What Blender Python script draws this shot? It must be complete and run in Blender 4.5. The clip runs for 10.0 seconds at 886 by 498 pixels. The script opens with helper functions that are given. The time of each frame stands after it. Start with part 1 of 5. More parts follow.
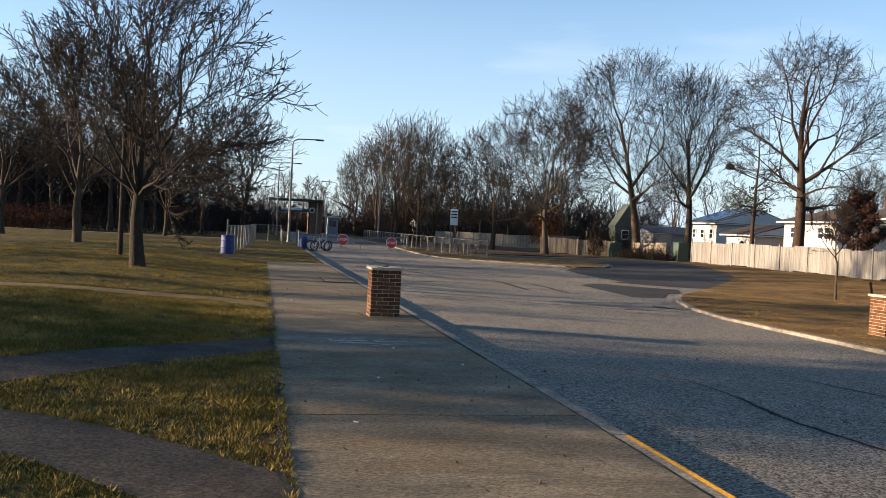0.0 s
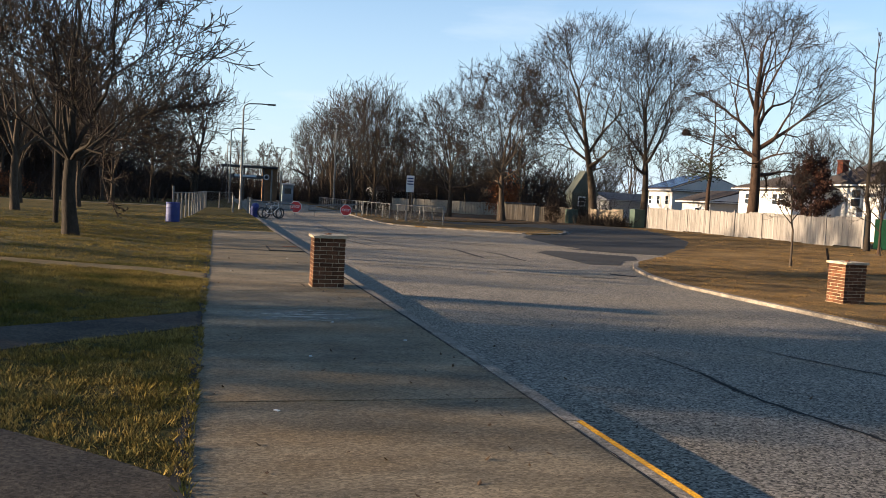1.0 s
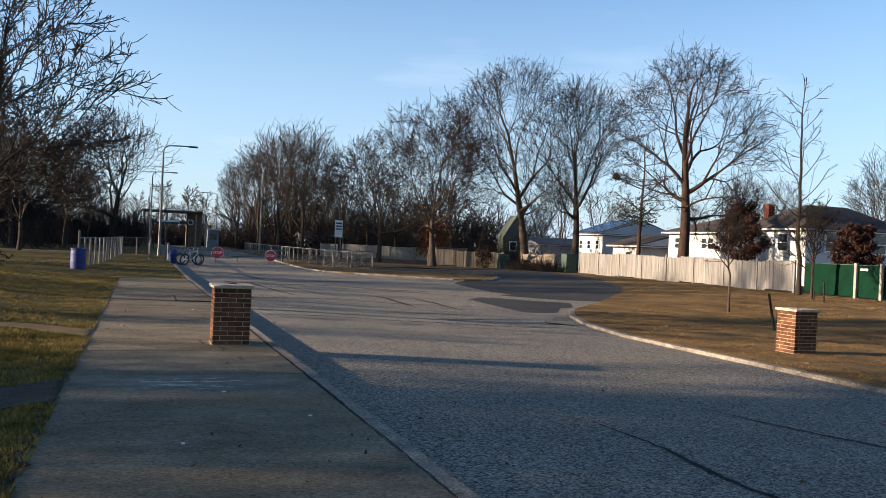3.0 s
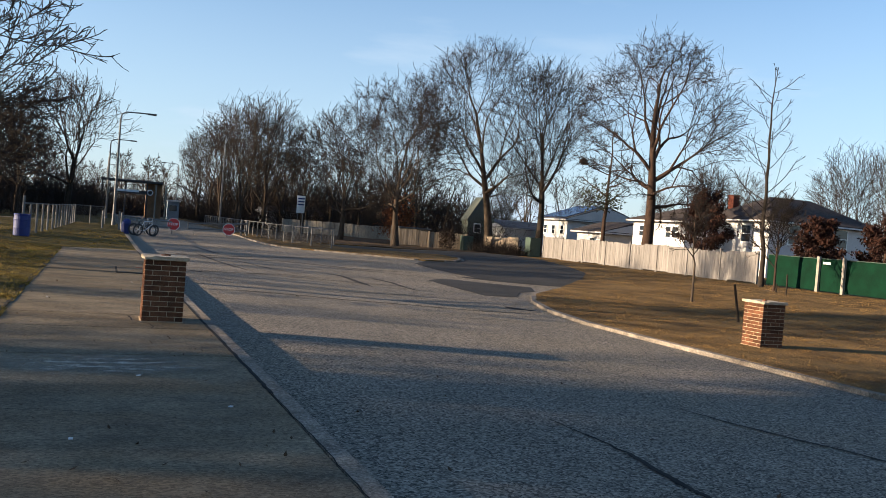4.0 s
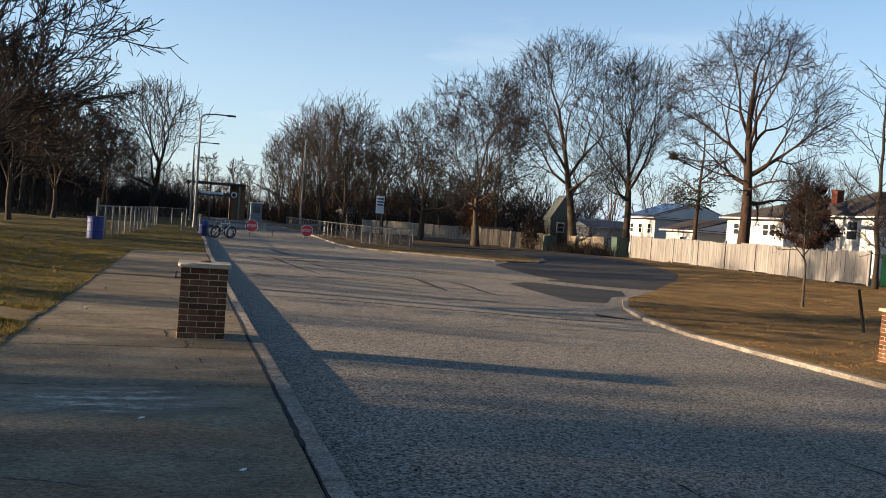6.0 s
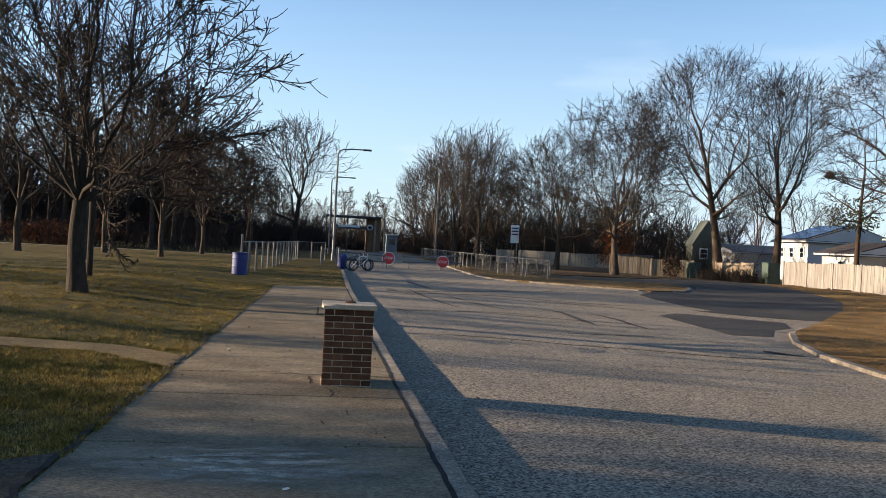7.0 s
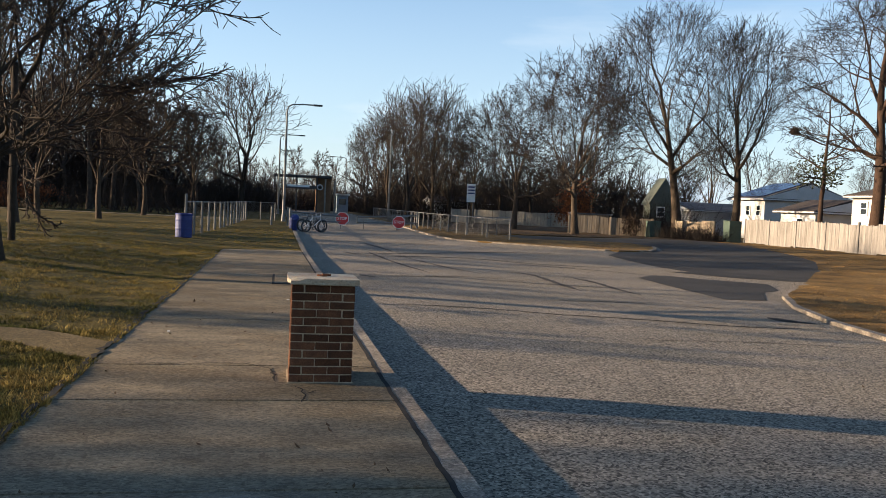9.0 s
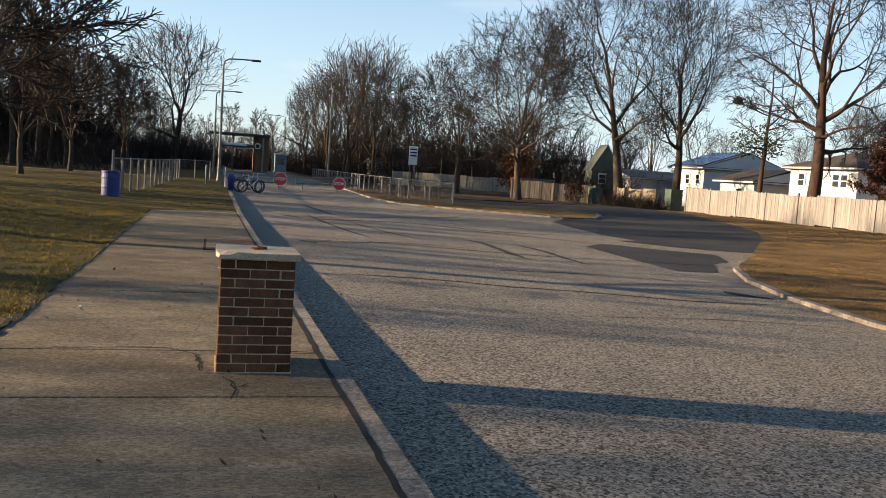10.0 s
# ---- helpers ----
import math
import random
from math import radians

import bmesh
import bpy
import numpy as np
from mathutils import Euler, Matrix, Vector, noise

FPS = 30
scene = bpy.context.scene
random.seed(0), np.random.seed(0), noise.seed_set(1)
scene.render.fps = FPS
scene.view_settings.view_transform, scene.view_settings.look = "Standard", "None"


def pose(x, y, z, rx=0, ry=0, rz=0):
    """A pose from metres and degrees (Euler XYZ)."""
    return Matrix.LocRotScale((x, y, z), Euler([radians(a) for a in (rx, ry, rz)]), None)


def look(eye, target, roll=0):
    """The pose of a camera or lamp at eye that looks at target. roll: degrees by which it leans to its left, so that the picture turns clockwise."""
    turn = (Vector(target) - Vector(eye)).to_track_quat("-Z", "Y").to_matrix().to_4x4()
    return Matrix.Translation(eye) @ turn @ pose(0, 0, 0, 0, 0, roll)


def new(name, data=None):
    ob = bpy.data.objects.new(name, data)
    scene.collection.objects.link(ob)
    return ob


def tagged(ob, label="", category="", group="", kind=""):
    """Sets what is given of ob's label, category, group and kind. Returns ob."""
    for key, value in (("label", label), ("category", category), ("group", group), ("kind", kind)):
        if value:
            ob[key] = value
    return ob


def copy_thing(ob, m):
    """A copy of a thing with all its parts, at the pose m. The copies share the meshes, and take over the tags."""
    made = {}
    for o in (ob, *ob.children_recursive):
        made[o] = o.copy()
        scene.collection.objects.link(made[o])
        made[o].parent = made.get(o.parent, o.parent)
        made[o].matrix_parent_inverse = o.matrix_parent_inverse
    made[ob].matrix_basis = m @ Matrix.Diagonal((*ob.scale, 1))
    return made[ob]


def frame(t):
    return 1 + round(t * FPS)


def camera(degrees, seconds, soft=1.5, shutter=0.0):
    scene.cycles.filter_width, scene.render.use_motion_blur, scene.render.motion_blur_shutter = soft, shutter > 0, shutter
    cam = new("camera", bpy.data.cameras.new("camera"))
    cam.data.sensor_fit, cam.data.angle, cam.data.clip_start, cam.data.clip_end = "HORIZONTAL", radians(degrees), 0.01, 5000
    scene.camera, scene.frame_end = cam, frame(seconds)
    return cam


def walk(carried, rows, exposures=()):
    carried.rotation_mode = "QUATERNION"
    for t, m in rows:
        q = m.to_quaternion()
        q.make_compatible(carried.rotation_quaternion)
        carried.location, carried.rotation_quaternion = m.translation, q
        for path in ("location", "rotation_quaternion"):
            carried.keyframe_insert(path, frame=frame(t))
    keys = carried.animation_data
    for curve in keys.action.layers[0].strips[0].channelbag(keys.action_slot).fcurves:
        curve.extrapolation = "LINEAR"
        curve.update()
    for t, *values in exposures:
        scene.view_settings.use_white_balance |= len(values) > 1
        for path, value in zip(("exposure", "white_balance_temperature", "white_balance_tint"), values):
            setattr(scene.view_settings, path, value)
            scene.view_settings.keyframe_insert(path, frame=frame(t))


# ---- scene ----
cam = camera(54.4, 10.0, soft=0.3)
PATH = [
    (0, (-2.154, -14.646, 1.556), (-1.738, -12.691, 1.51), 2.9),
    (0.5, (-1.978, -14.295, 1.551), (-1.615, -12.33, 1.471), 2.8),
    (1, (-1.805, -13.921, 1.534), (-1.292, -11.991, 1.417), 2.8),
    (1.5, (-1.603, -13.56, 1.537), (-0.934, -11.676, 1.504), 3.0),
    (2, (-1.498, -13.234, 1.526), (-0.846, -11.343, 1.527), 2.2),
    (3.5, (-1.047, -12.036, 1.515), (-0.361, -10.157, 1.497), 3.5),
    (4, (-0.813, -11.672, 1.482), (-0.074, -9.814, 1.438), 4.6),
    (4.5, (-0.652, -11.247, 1.465), (0.111, -9.4, 1.4), 5.1),
    (5, (-0.473, -10.873, 1.496), (0.305, -9.032, 1.417), 5.0),
    (5.2, (-0.411, -10.736, 1.525), (0.317, -8.875, 1.462), 4.9),
    (6.3, (-0.129, -9.678, 1.484), (0.41, -7.753, 1.415), 3.8),
    (6.5, (-0.128, -9.481, 1.499), (0.386, -7.549, 1.42), 3.5),
    (7, (-0.227, -9.037, 1.533), (0.031, -7.053, 1.522), 3.0),
    (7.5, (-0.239, -8.505, 1.506), (0.074, -6.53, 1.52), 2.6),
    (8, (-0.323, -8.046, 1.504), (-0.05, -6.065, 1.483), 1.6),
    (8.5, (-0.346, -7.499, 1.474), (0.024, -5.534, 1.401), 1.7),
    (9, (-0.385, -7.015, 1.48), (-0.007, -5.054, 1.382), 2.7),
    (9.5, (-0.388, -6.578, 1.477), (0.107, -4.645, 1.34), 3.7),
    (10, (-0.323, -6.082, 1.492), (0.196, -4.159, 1.316), 3.9),
]
walk(cam, [(t, look(eye, target, roll)) for t, eye, target, roll in PATH], [(0.0, 1.75, 6350, 10), (0.6, 1.69, 6400, 10), (1.0, 1.76, 6450, 10), (1.5, 1.56, 6120, 10), (2.1, 1.56, 6000, 10), (3.4, 1.62, 6050, 10), (4.0, 1.58, 6250, 10), (4.5, 1.65, 6500, 10), (5.1, 1.57, 6420, 10), (6.5, 1.62, 6500, 10), (7.0, 1.73, 6250, 10), (7.5, 1.65, 6150, 10), (8.0, 1.78, 6250, 10), (8.5, 1.69, 6480, 10), (9.5, 1.73, 6560, 10), (10.0, 1.73, 6720, 10)])

# ---- light ----
SUN_EL, SUN_AZ = 11.5, -79.5          # degrees; azimuth from +y towards +x
world = bpy.data.worlds.new("sky")
scene.world = world
world.use_nodes = True
wn, wl = world.node_tree.nodes, world.node_tree.links
wn.clear()
sky = wn.new("ShaderNodeTexSky")
sky.sky_type = "NISHITA"
sky.sun_disc = False
sky.sun_elevation, sky.sun_rotation = radians(SUN_EL), radians(SUN_AZ)
sky.air_density, sky.dust_density, sky.ozone_density = 1.0, 0.4, 3.4
bg = wn.new("ShaderNodeBackground")
bg.inputs["Strength"].default_value = 0.079
out = wn.new("ShaderNodeOutputWorld")
# thin high cloud, drawn out along the horizon
tc, mp = wn.new("ShaderNodeTexCoord"), wn.new("ShaderNodeMapping")
mp.inputs["Scale"].default_value = (1.6, 1.6, 9.0)
cn = wn.new("ShaderNodeTexNoise")
cn.inputs["Scale"].default_value, cn.inputs["Detail"].default_value, cn.inputs["Roughness"].default_value = 1.7, 7.0, 0.55
cr = wn.new("ShaderNodeMapRange")
cr.inputs["From Min"].default_value, cr.inputs["From Max"].default_value = 0.54, 0.72
cr.inputs["To Max"].default_value = 1.0
cmix = wn.new("ShaderNodeMix")
cmix.data_type = "RGBA"
cmix.inputs["B"].default_value = (3.0, 3.6, 4.15, 1)
wl.new(tc.outputs["Generated"], mp.inputs["Vector"])
wl.new(mp.outputs["Vector"], cn.inputs["Vector"])
wl.new(cn.outputs["Fac"], cr.inputs["Value"])
hz, sep, hsum = wn.new("ShaderNodeMapRange"), wn.new("ShaderNodeSeparateXYZ"), wn.new("ShaderNodeMath")
hz.inputs["From Min"].default_value, hz.inputs["From Max"].default_value = 0.0, 0.42
hz.inputs["To Min"].default_value, hz.inputs["To Max"].default_value = 0.62, 0.0
hz.interpolation_type = "SMOOTHSTEP"
wl.new(tc.outputs["Generated"], sep.inputs["Vector"])
wl.new(sep.outputs["Z"], hz.inputs["Value"])
hsum.use_clamp = True
low = wn.new("ShaderNodeMath")
low.operation = "MULTIPLY"
wl.new(cr.outputs["Result"], low.inputs[0]), wl.new(hz.outputs["Result"], low.inputs[1])
wl.new(low.outputs["Value"], hsum.inputs[0]), wl.new(hz.outputs["Result"], hsum.inputs[1])
wl.new(hsum.outputs["Value"], cmix.inputs["Factor"])
wl.new(sky.outputs["Color"], cmix.inputs["A"])
wl.new(cmix.outputs["Result"], bg.inputs["Color"])
wl.new(bg.outputs["Background"], out.inputs["Surface"])

sun = new("sun", bpy.data.lights.new("sun", "SUN"))
sun.data.energy, sun.data.angle, sun.data.color = 5.0, radians(0.6), (1.0, 0.78, 0.54)
_e, _a = radians(SUN_EL), radians(SUN_AZ)
sun.matrix_world = look((0, 0, 30), Vector((0, 0, 30)) - Vector((math.cos(_e) * math.sin(_a), math.cos(_e) * math.cos(_a), math.sin(_e))))

# ---- materials ----
def mat(name, a, b, scale=4.0, rough=0.85, bump=0.0, bump_scale=60.0, fine=0.0, fine_scale=80.0, metal=0.0, stretch=(1, 1, 1),
        detail=6.0, per_object=0.0, lo=0.35, hi=0.65, island=0.0, third=None, third_scale=0.6, grain=0.0, grain_scale=70.0):
    """Two colours mixed by a broad noise, darkened and lightened by a fine one, with a bump."""
    m = bpy.data.materials.new(name)
    m.use_nodes = True
    n, l = m.node_tree.nodes, m.node_tree.links
    bsdf = n["Principled BSDF"]
    bsdf.inputs["Roughness"].default_value, bsdf.inputs["Metallic"].default_value = rough, metal
    if rough >= 0.85:
        bsdf.inputs["Specular IOR Level"].default_value = 0.12
    geo, mapping = n.new("ShaderNodeNewGeometry"), n.new("ShaderNodeMapping")
    mapping.inputs["Scale"].default_value = stretch
    l.new(geo.outputs["Position"], mapping.inputs["Vector"])

    def tex(s, d=6.0, r=0.6):
        t = n.new("ShaderNodeTexNoise")
        t.inputs["Scale"].default_value, t.inputs["Detail"].default_value, t.inputs["Roughness"].default_value = s, d, r
        l.new(mapping.outputs["Vector"], t.inputs["Vector"])
        return t.outputs["Fac"]

    def ranged(v, f0, f1, t0, t1):
        r = n.new("ShaderNodeMapRange")
        for k, x in zip(("From Min", "From Max", "To Min", "To Max"), (f0, f1, t0, t1)):
            r.inputs[k].default_value = x
        l.new(v, r.inputs["Value"])
        return r.outputs["Result"]

    def mixed(f, ca, cb):
        x = n.new("ShaderNodeMix")
        x.data_type = "RGBA"
        l.new(f, x.inputs["Factor"])
        for key, c in (("A", ca), ("B", cb)):
            if isinstance(c, tuple):
                x.inputs[key].default_value = (*c, 1)
            else:
                l.new(c, x.inputs[key])
        return x.outputs["Result"]

    col = mixed(ranged(tex(scale, detail), lo, hi, 0, 1), a, b)
    if third:
        col = mixed(ranged(tex(third_scale, 4.0), 0.46, 0.66, 0, 1), col, third)
    value = None
    if fine:
        value = ranged(tex(fine_scale, 3.0, 0.7), 0.34, 0.66, 1 - fine, 1 + fine)
    if grain:
        vor = n.new("ShaderNodeTexVoronoi")
        vor.inputs["Scale"].default_value = grain_scale
        l.new(mapping.outputs["Vector"], vor.inputs["Vector"])
        sp = n.new("ShaderNodeSeparateColor")
        l.new(vor.outputs["Color"], sp.inputs["Color"])
        gv = ranged(sp.outputs["Red"], 0, 1, 1 - grain, 1 + grain)
        if value is None:
            value = gv
        else:
            mg = n.new("ShaderNodeMath")
            mg.operation = "MULTIPLY"
            l.new(value, mg.inputs[0]), l.new(gv, mg.inputs[1])
            value = mg.outputs[0]
    if per_object or island:
        src = n.new("ShaderNodeObjectInfo").outputs["Random"] if per_object else geo.outputs["Random Per Island"]
        k = per_object or island
        v2 = ranged(src, 0, 1, 1 - k, 1 + k)
        if value is None:
            value = v2
        else:
            mm = n.new("ShaderNodeMath")
            mm.operation = "MULTIPLY"
            l.new(value, mm.inputs[0]), l.new(v2, mm.inputs[1])
            value = mm.outputs[0]
    if value is not None:
        hsv = n.new("ShaderNodeHueSaturation")
        l.new(value, hsv.inputs["Value"]), l.new(col, hsv.inputs["Color"])
        col = hsv.outputs["Color"]
    l.new(col, bsdf.inputs["Base Color"])
    if bump:
        bp = n.new("ShaderNodeBump")
        bp.inputs["Strength"].default_value, bp.inputs["Distance"].default_value = 1.0, bump
        l.new(tex(bump_scale, 4.0, 0.65), bp.inputs["Height"])
        l.new(bp.outputs["Normal"], bsdf.inputs["Normal"])
    return m


M_ROAD = mat("aged_asphalt", (0.195, 0.163, 0.126), (0.14, 0.122, 0.098), 0.5, 0.9, 0.006, 70, 0.3, 28, third=(0.185, 0.153, 0.112), third_scale=0.25, grain=0.8, grain_scale=55)
M_APRON = mat("dark_asphalt", (0.031, 0.029, 0.027), (0.047, 0.043, 0.039), 0.6, 0.85, 0.004, 120, 0.3, 110)
M_TAR_SHADOW = mat("crack_tar_and_shadow", (0.014, 0.013, 0.012), (0.032, 0.029, 0.026), 5, 0.95)
M_SKID = mat("worn_asphalt_seam", (0.024, 0.021, 0.019), (0.055, 0.048, 0.042), 6, 0.9, fine=0.4, fine_scale=90)
M_WALK = mat("old_concrete", (0.188, 0.148, 0.097), (0.087, 0.071, 0.049), 1.5, 0.85, 0.004, 90, 0.22, 26, third=(0.13, 0.094, 0.054), third_scale=0.6, per_object=0.1, stretch=(0.7, 1.3, 1), lo=0.36, hi=0.64, grain=0.4, grain_scale=75)
M_KERB = mat("kerb_concrete", (0.25, 0.21, 0.165), (0.12, 0.1, 0.08), 3.0, 0.9, 0.008, 60, 0.35, 30, per_object=0.1, grain=0.32, grain_scale=70)
M_YELLOW = mat("yellow_kerb_paint", (0.47, 0.235, 0.014), (0.36, 0.19, 0.022), 5.0, 0.85, 0.003, 90, 0.25, 40, grain=0.25, grain_scale=60)
M_STAIN = mat("salt_stain", (0.48, 0.41, 0.33), (0.33, 0.28, 0.22), 7.0, 0.9, 0.002, 120, 0.3, 60)


def blotchy(m, centre, half, strength):
    """Lets a stain break up into streaks and fade out round its centre."""
    n, l = m.node_tree.nodes, m.node_tree.links
    geo, mp_ = n.new("ShaderNodeNewGeometry"), n.new("ShaderNodeMapping")
    mp_.inputs["Scale"].default_value = (2.2, 7.0, 1)
    tx = n.new("ShaderNodeTexNoise")
    tx.inputs["Scale"].default_value, tx.inputs["Detail"].default_value, tx.inputs["Roughness"].default_value = 1.3, 8.0, 0.68
    streak = n.new("ShaderNodeMapRange")
    streak.inputs["From Min"].default_value, streak.inputs["From Max"].default_value = 0.42, 0.6
    l.new(geo.outputs["Position"], mp_.inputs["Vector"]), l.new(mp_.outputs["Vector"], tx.inputs["Vector"]), l.new(tx.outputs["Fac"], streak.inputs["Value"])
    off = n.new("ShaderNodeVectorMath")
    off.operation, off.inputs[1].default_value = "SUBTRACT", (*centre, 0)
    sc = n.new("ShaderNodeVectorMath")
    sc.operation, sc.inputs[1].default_value = "DIVIDE", (*half, 1)
    ln = n.new("ShaderNodeVectorMath")
    ln.operation = "LENGTH"
    l.new(geo.outputs["Position"], off.inputs[0]), l.new(off.outputs["Vector"], sc.inputs[0]), l.new(sc.outputs["Vector"], ln.inputs[0])
    fade = n.new("ShaderNodeMapRange")
    fade.inputs["From Min"].default_value, fade.inputs["From Max"].default_value = 0.25, 1.0
    fade.inputs["To Min"].default_value, fade.inputs["To Max"].default_value = strength, 0.0
    mul = n.new("ShaderNodeMath")
    mul.operation = "MULTIPLY"
    l.new(ln.outputs["Value"], fade.inputs["Value"]), l.new(streak.outputs["Result"], mul.inputs[0]), l.new(fade.outputs["Result"], mul.inputs[1])
    l.new(mul.outputs["Value"], n["Principled BSDF"].inputs["Alpha"])


blotchy(M_STAIN, (-0.75, -3.2), (1.2, 0.66), 0.95)
M_LAWN = mat("winter_lawn", (0.042, 0.034, 0.007), (0.095, 0.064, 0.014), 1.3, 1.0, 0.05, 16, 0.6, 18, third=(0.033, 0.031, 0.007), third_scale=0.8)
M_PATH = mat("path_concrete", (0.066, 0.052, 0.038), (0.034, 0.028, 0.022), 1.5, 0.9, 0.004, 90, 0.25, 26, grain=0.5, grain_scale=62)
# mottled dry grass; the second colour also paints in soft tree shadows
M_VERGE = mat("dry_verge", (0.16, 0.093, 0.031), (0.062, 0.038, 0.015), 1.0, 1.0, 0.05, 16, 0.5, 24, third=(0.17, 0.105, 0.04), third_scale=0.4)
M_WORN = mat("worn_turf", (0.15, 0.105, 0.05), (0.085, 0.062, 0.03), 2.2, 1.0, 0.02, 30, 0.4, 30)
M_LITTER = mat("leaf_litter", (0.075, 0.048, 0.026), (0.042, 0.028, 0.016), 1.2, 1.0, 0.04, 18, 0.4, 22)
M_EARTH = mat("far_ground", (0.07, 0.056, 0.026), (0.05, 0.04, 0.02), 0.2, 1.0)
M_BLADE = mat("grass_blades", (0.13, 0.092, 0.018), (0.25, 0.17, 0.048), 1.1, 0.9, island=0.6, third=(0.068, 0.064, 0.013), third_scale=0.7)
M_BLADE_DRY = mat("dry_grass_blades", (0.2, 0.12, 0.046), (0.08, 0.05, 0.02), 1.0, 0.9, island=0.45)
M_BRICK = mat("brown_brick", (0.122, 0.05, 0.024), (0.066, 0.03, 0.017), 9.0, 0.85, 0.003, 130, 0.25, 90, per_object=0.38)
M_MORTAR = mat("mortar", (0.42, 0.31, 0.2), (0.28, 0.21, 0.135), 12.0, 0.95, 0.002, 150, 0.2, 90)
M_CAP = mat("chipped_limestone", (0.44, 0.36, 0.25), (0.29, 0.235, 0.16), 6.0, 0.8, 0.004, 60, 0.25, 60, third=(0.3, 0.19, 0.105), third_scale=3.5)
M_RUST = mat("rust", (0.24, 0.075, 0.025), (0.11, 0.04, 0.02), 20, 0.85)
M_BARK = mat("grey_bark", (0.042, 0.032, 0.024), (0.02, 0.016, 0.012), 5.0, 0.95, 0.02, 22, 0.25, 30, stretch=(1, 1, 0.3))
M_BARK_LIGHT = mat("tan_bark", (0.072, 0.053, 0.038), (0.038, 0.028, 0.02), 5.0, 0.95, 0.02, 22, 0.25, 30, stretch=(1, 1, 0.3))
M_BARK_RED = mat("reddish_bark", (0.058, 0.035, 0.024), (0.03, 0.019, 0.014), 4.0, 0.95, 0.02, 22, 0.25, 30, stretch=(1, 1, 0.3))
M_TWIG = mat("twigs", (0.036, 0.027, 0.02), (0.02, 0.015, 0.012), 1.5, 0.9)
M_TWIG_TAN = mat("tan_twigs", (0.028, 0.022, 0.018), (0.015, 0.012, 0.01), 1.5, 0.9)
M_TWIG_PALE = mat("pale_twigs", (0.048, 0.038, 0.03), (0.026, 0.02, 0.016), 1.5, 0.9)
# separate bark copy for the shaded woods, its tone set to that shade
M_BARK_SHADED = mat("shaded_wood_bark", (0.075, 0.056, 0.042), (0.04, 0.03, 0.023), 5.0, 0.95)
M_TWIG_DARK = mat("dark_twigs", (0.042, 0.03, 0.023), (0.022, 0.016, 0.013), 0.7, 0.95)
M_LEAF_RED = mat("bronze_foliage", (0.04, 0.016, 0.01), (0.016, 0.009, 0.007), 2.0, 0.85, island=0.6)
M_LEAF_RUST = mat("dead_orange_leaves", (0.2, 0.068, 0.026), (0.11, 0.04, 0.017), 2.0, 0.85, island=0.4)
M_NEEDLE = mat("pine_needles", (0.034, 0.036, 0.016), (0.022, 0.025, 0.012), 2.0, 0.85, island=0.4)
M_PLANK = mat("weathered_fence_plank", (0.228, 0.208, 0.188), (0.145, 0.13, 0.115), 3.0, 0.85, 0.003, 60, 0.2, 40, stretch=(3, 3, 0.25), per_object=0.14)
M_OLDPLANK = mat("old_brown_plank", (0.27, 0.215, 0.155), (0.16, 0.125, 0.09), 3.0, 0.9, 0.003, 60, 0.2, 40, stretch=(3, 3, 0.25), per_object=0.25)
M_GREEN = mat("green_screen_fabric", (0.0012, 0.021, 0.0095), (0.0009, 0.013, 0.006), 1.4, 0.9, 0.004, 30, 0.15, 20)
M_BIN_GREEN = mat("faded_green_paint", (0.045, 0.072, 0.052), (0.028, 0.047, 0.035), 3.0, 0.8, fine=0.15)
M_GALV = mat("galvanised_steel", (0.135, 0.132, 0.127), (0.085, 0.083, 0.08), 6.0, 0.55, metal=0.2, fine=0.1)
M_POSTPALE = mat("pale_post", (0.30, 0.27, 0.22), (0.2, 0.18, 0.15), 6.0, 0.85, fine=0.15)
M_BLUE = mat("blue_plastic", (0.007, 0.019, 0.13), (0.006, 0.015, 0.1), 4.0, 0.6, fine=0.1)
M_RED = mat("stop_red", (0.52, 0.022, 0.022), (0.44, 0.02, 0.02), 6.0, 0.45)
M_WHITE = mat("white_paint", (0.78, 0.77, 0.74), (0.70, 0.69, 0.66), 3.0, 0.5, fine=0.05)
M_SIDING = mat("white_siding", (0.52, 0.505, 0.49), (0.45, 0.437, 0.42), 0.8, 0.7, fine=0.05, fine_scale=8)
M_OLIVE = mat("olive_siding", (0.1, 0.11, 0.092), (0.075, 0.083, 0.07), 0.8, 0.85, fine=0.1, fine_scale=8)
M_ROOF = mat("dark_shingle", (0.062, 0.05, 0.045), (0.04, 0.034, 0.032), 2.0, 0.9, fine=0.3, fine_scale=9)
M_ROOF_GREY = mat("grey_shingle", (0.13, 0.125, 0.125), (0.085, 0.083, 0.085), 2.0, 0.9, fine=0.3, fine_scale=9)
M_SOLAR = mat("solar_cells", (0.012, 0.02, 0.07), (0.01, 0.016, 0.05), 4.0, 0.15)
M_GLASS = mat("window_glass", (0.03, 0.04, 0.05), (0.02, 0.025, 0.03), 1.0, 0.08)
M_CHIMNEY = mat("red_chimney_brick", (0.13, 0.042, 0.026), (0.085, 0.03, 0.02), 6.0, 0.9, fine=0.3, fine_scale=9)
M_BLACK = mat("black_rubber", (0.016, 0.016, 0.017), (0.025, 0.025, 0.025), 8.0, 0.7)
M_DARKSTEEL = mat("dark_steel", (0.045, 0.04, 0.038), (0.03, 0.028, 0.027), 4.0, 0.6)
M_BROWNWALL = mat("brown_panel", (0.27, 0.16, 0.09), (0.19, 0.112, 0.064), 1.5, 0.85, fine=0.15, fine_scale=6)
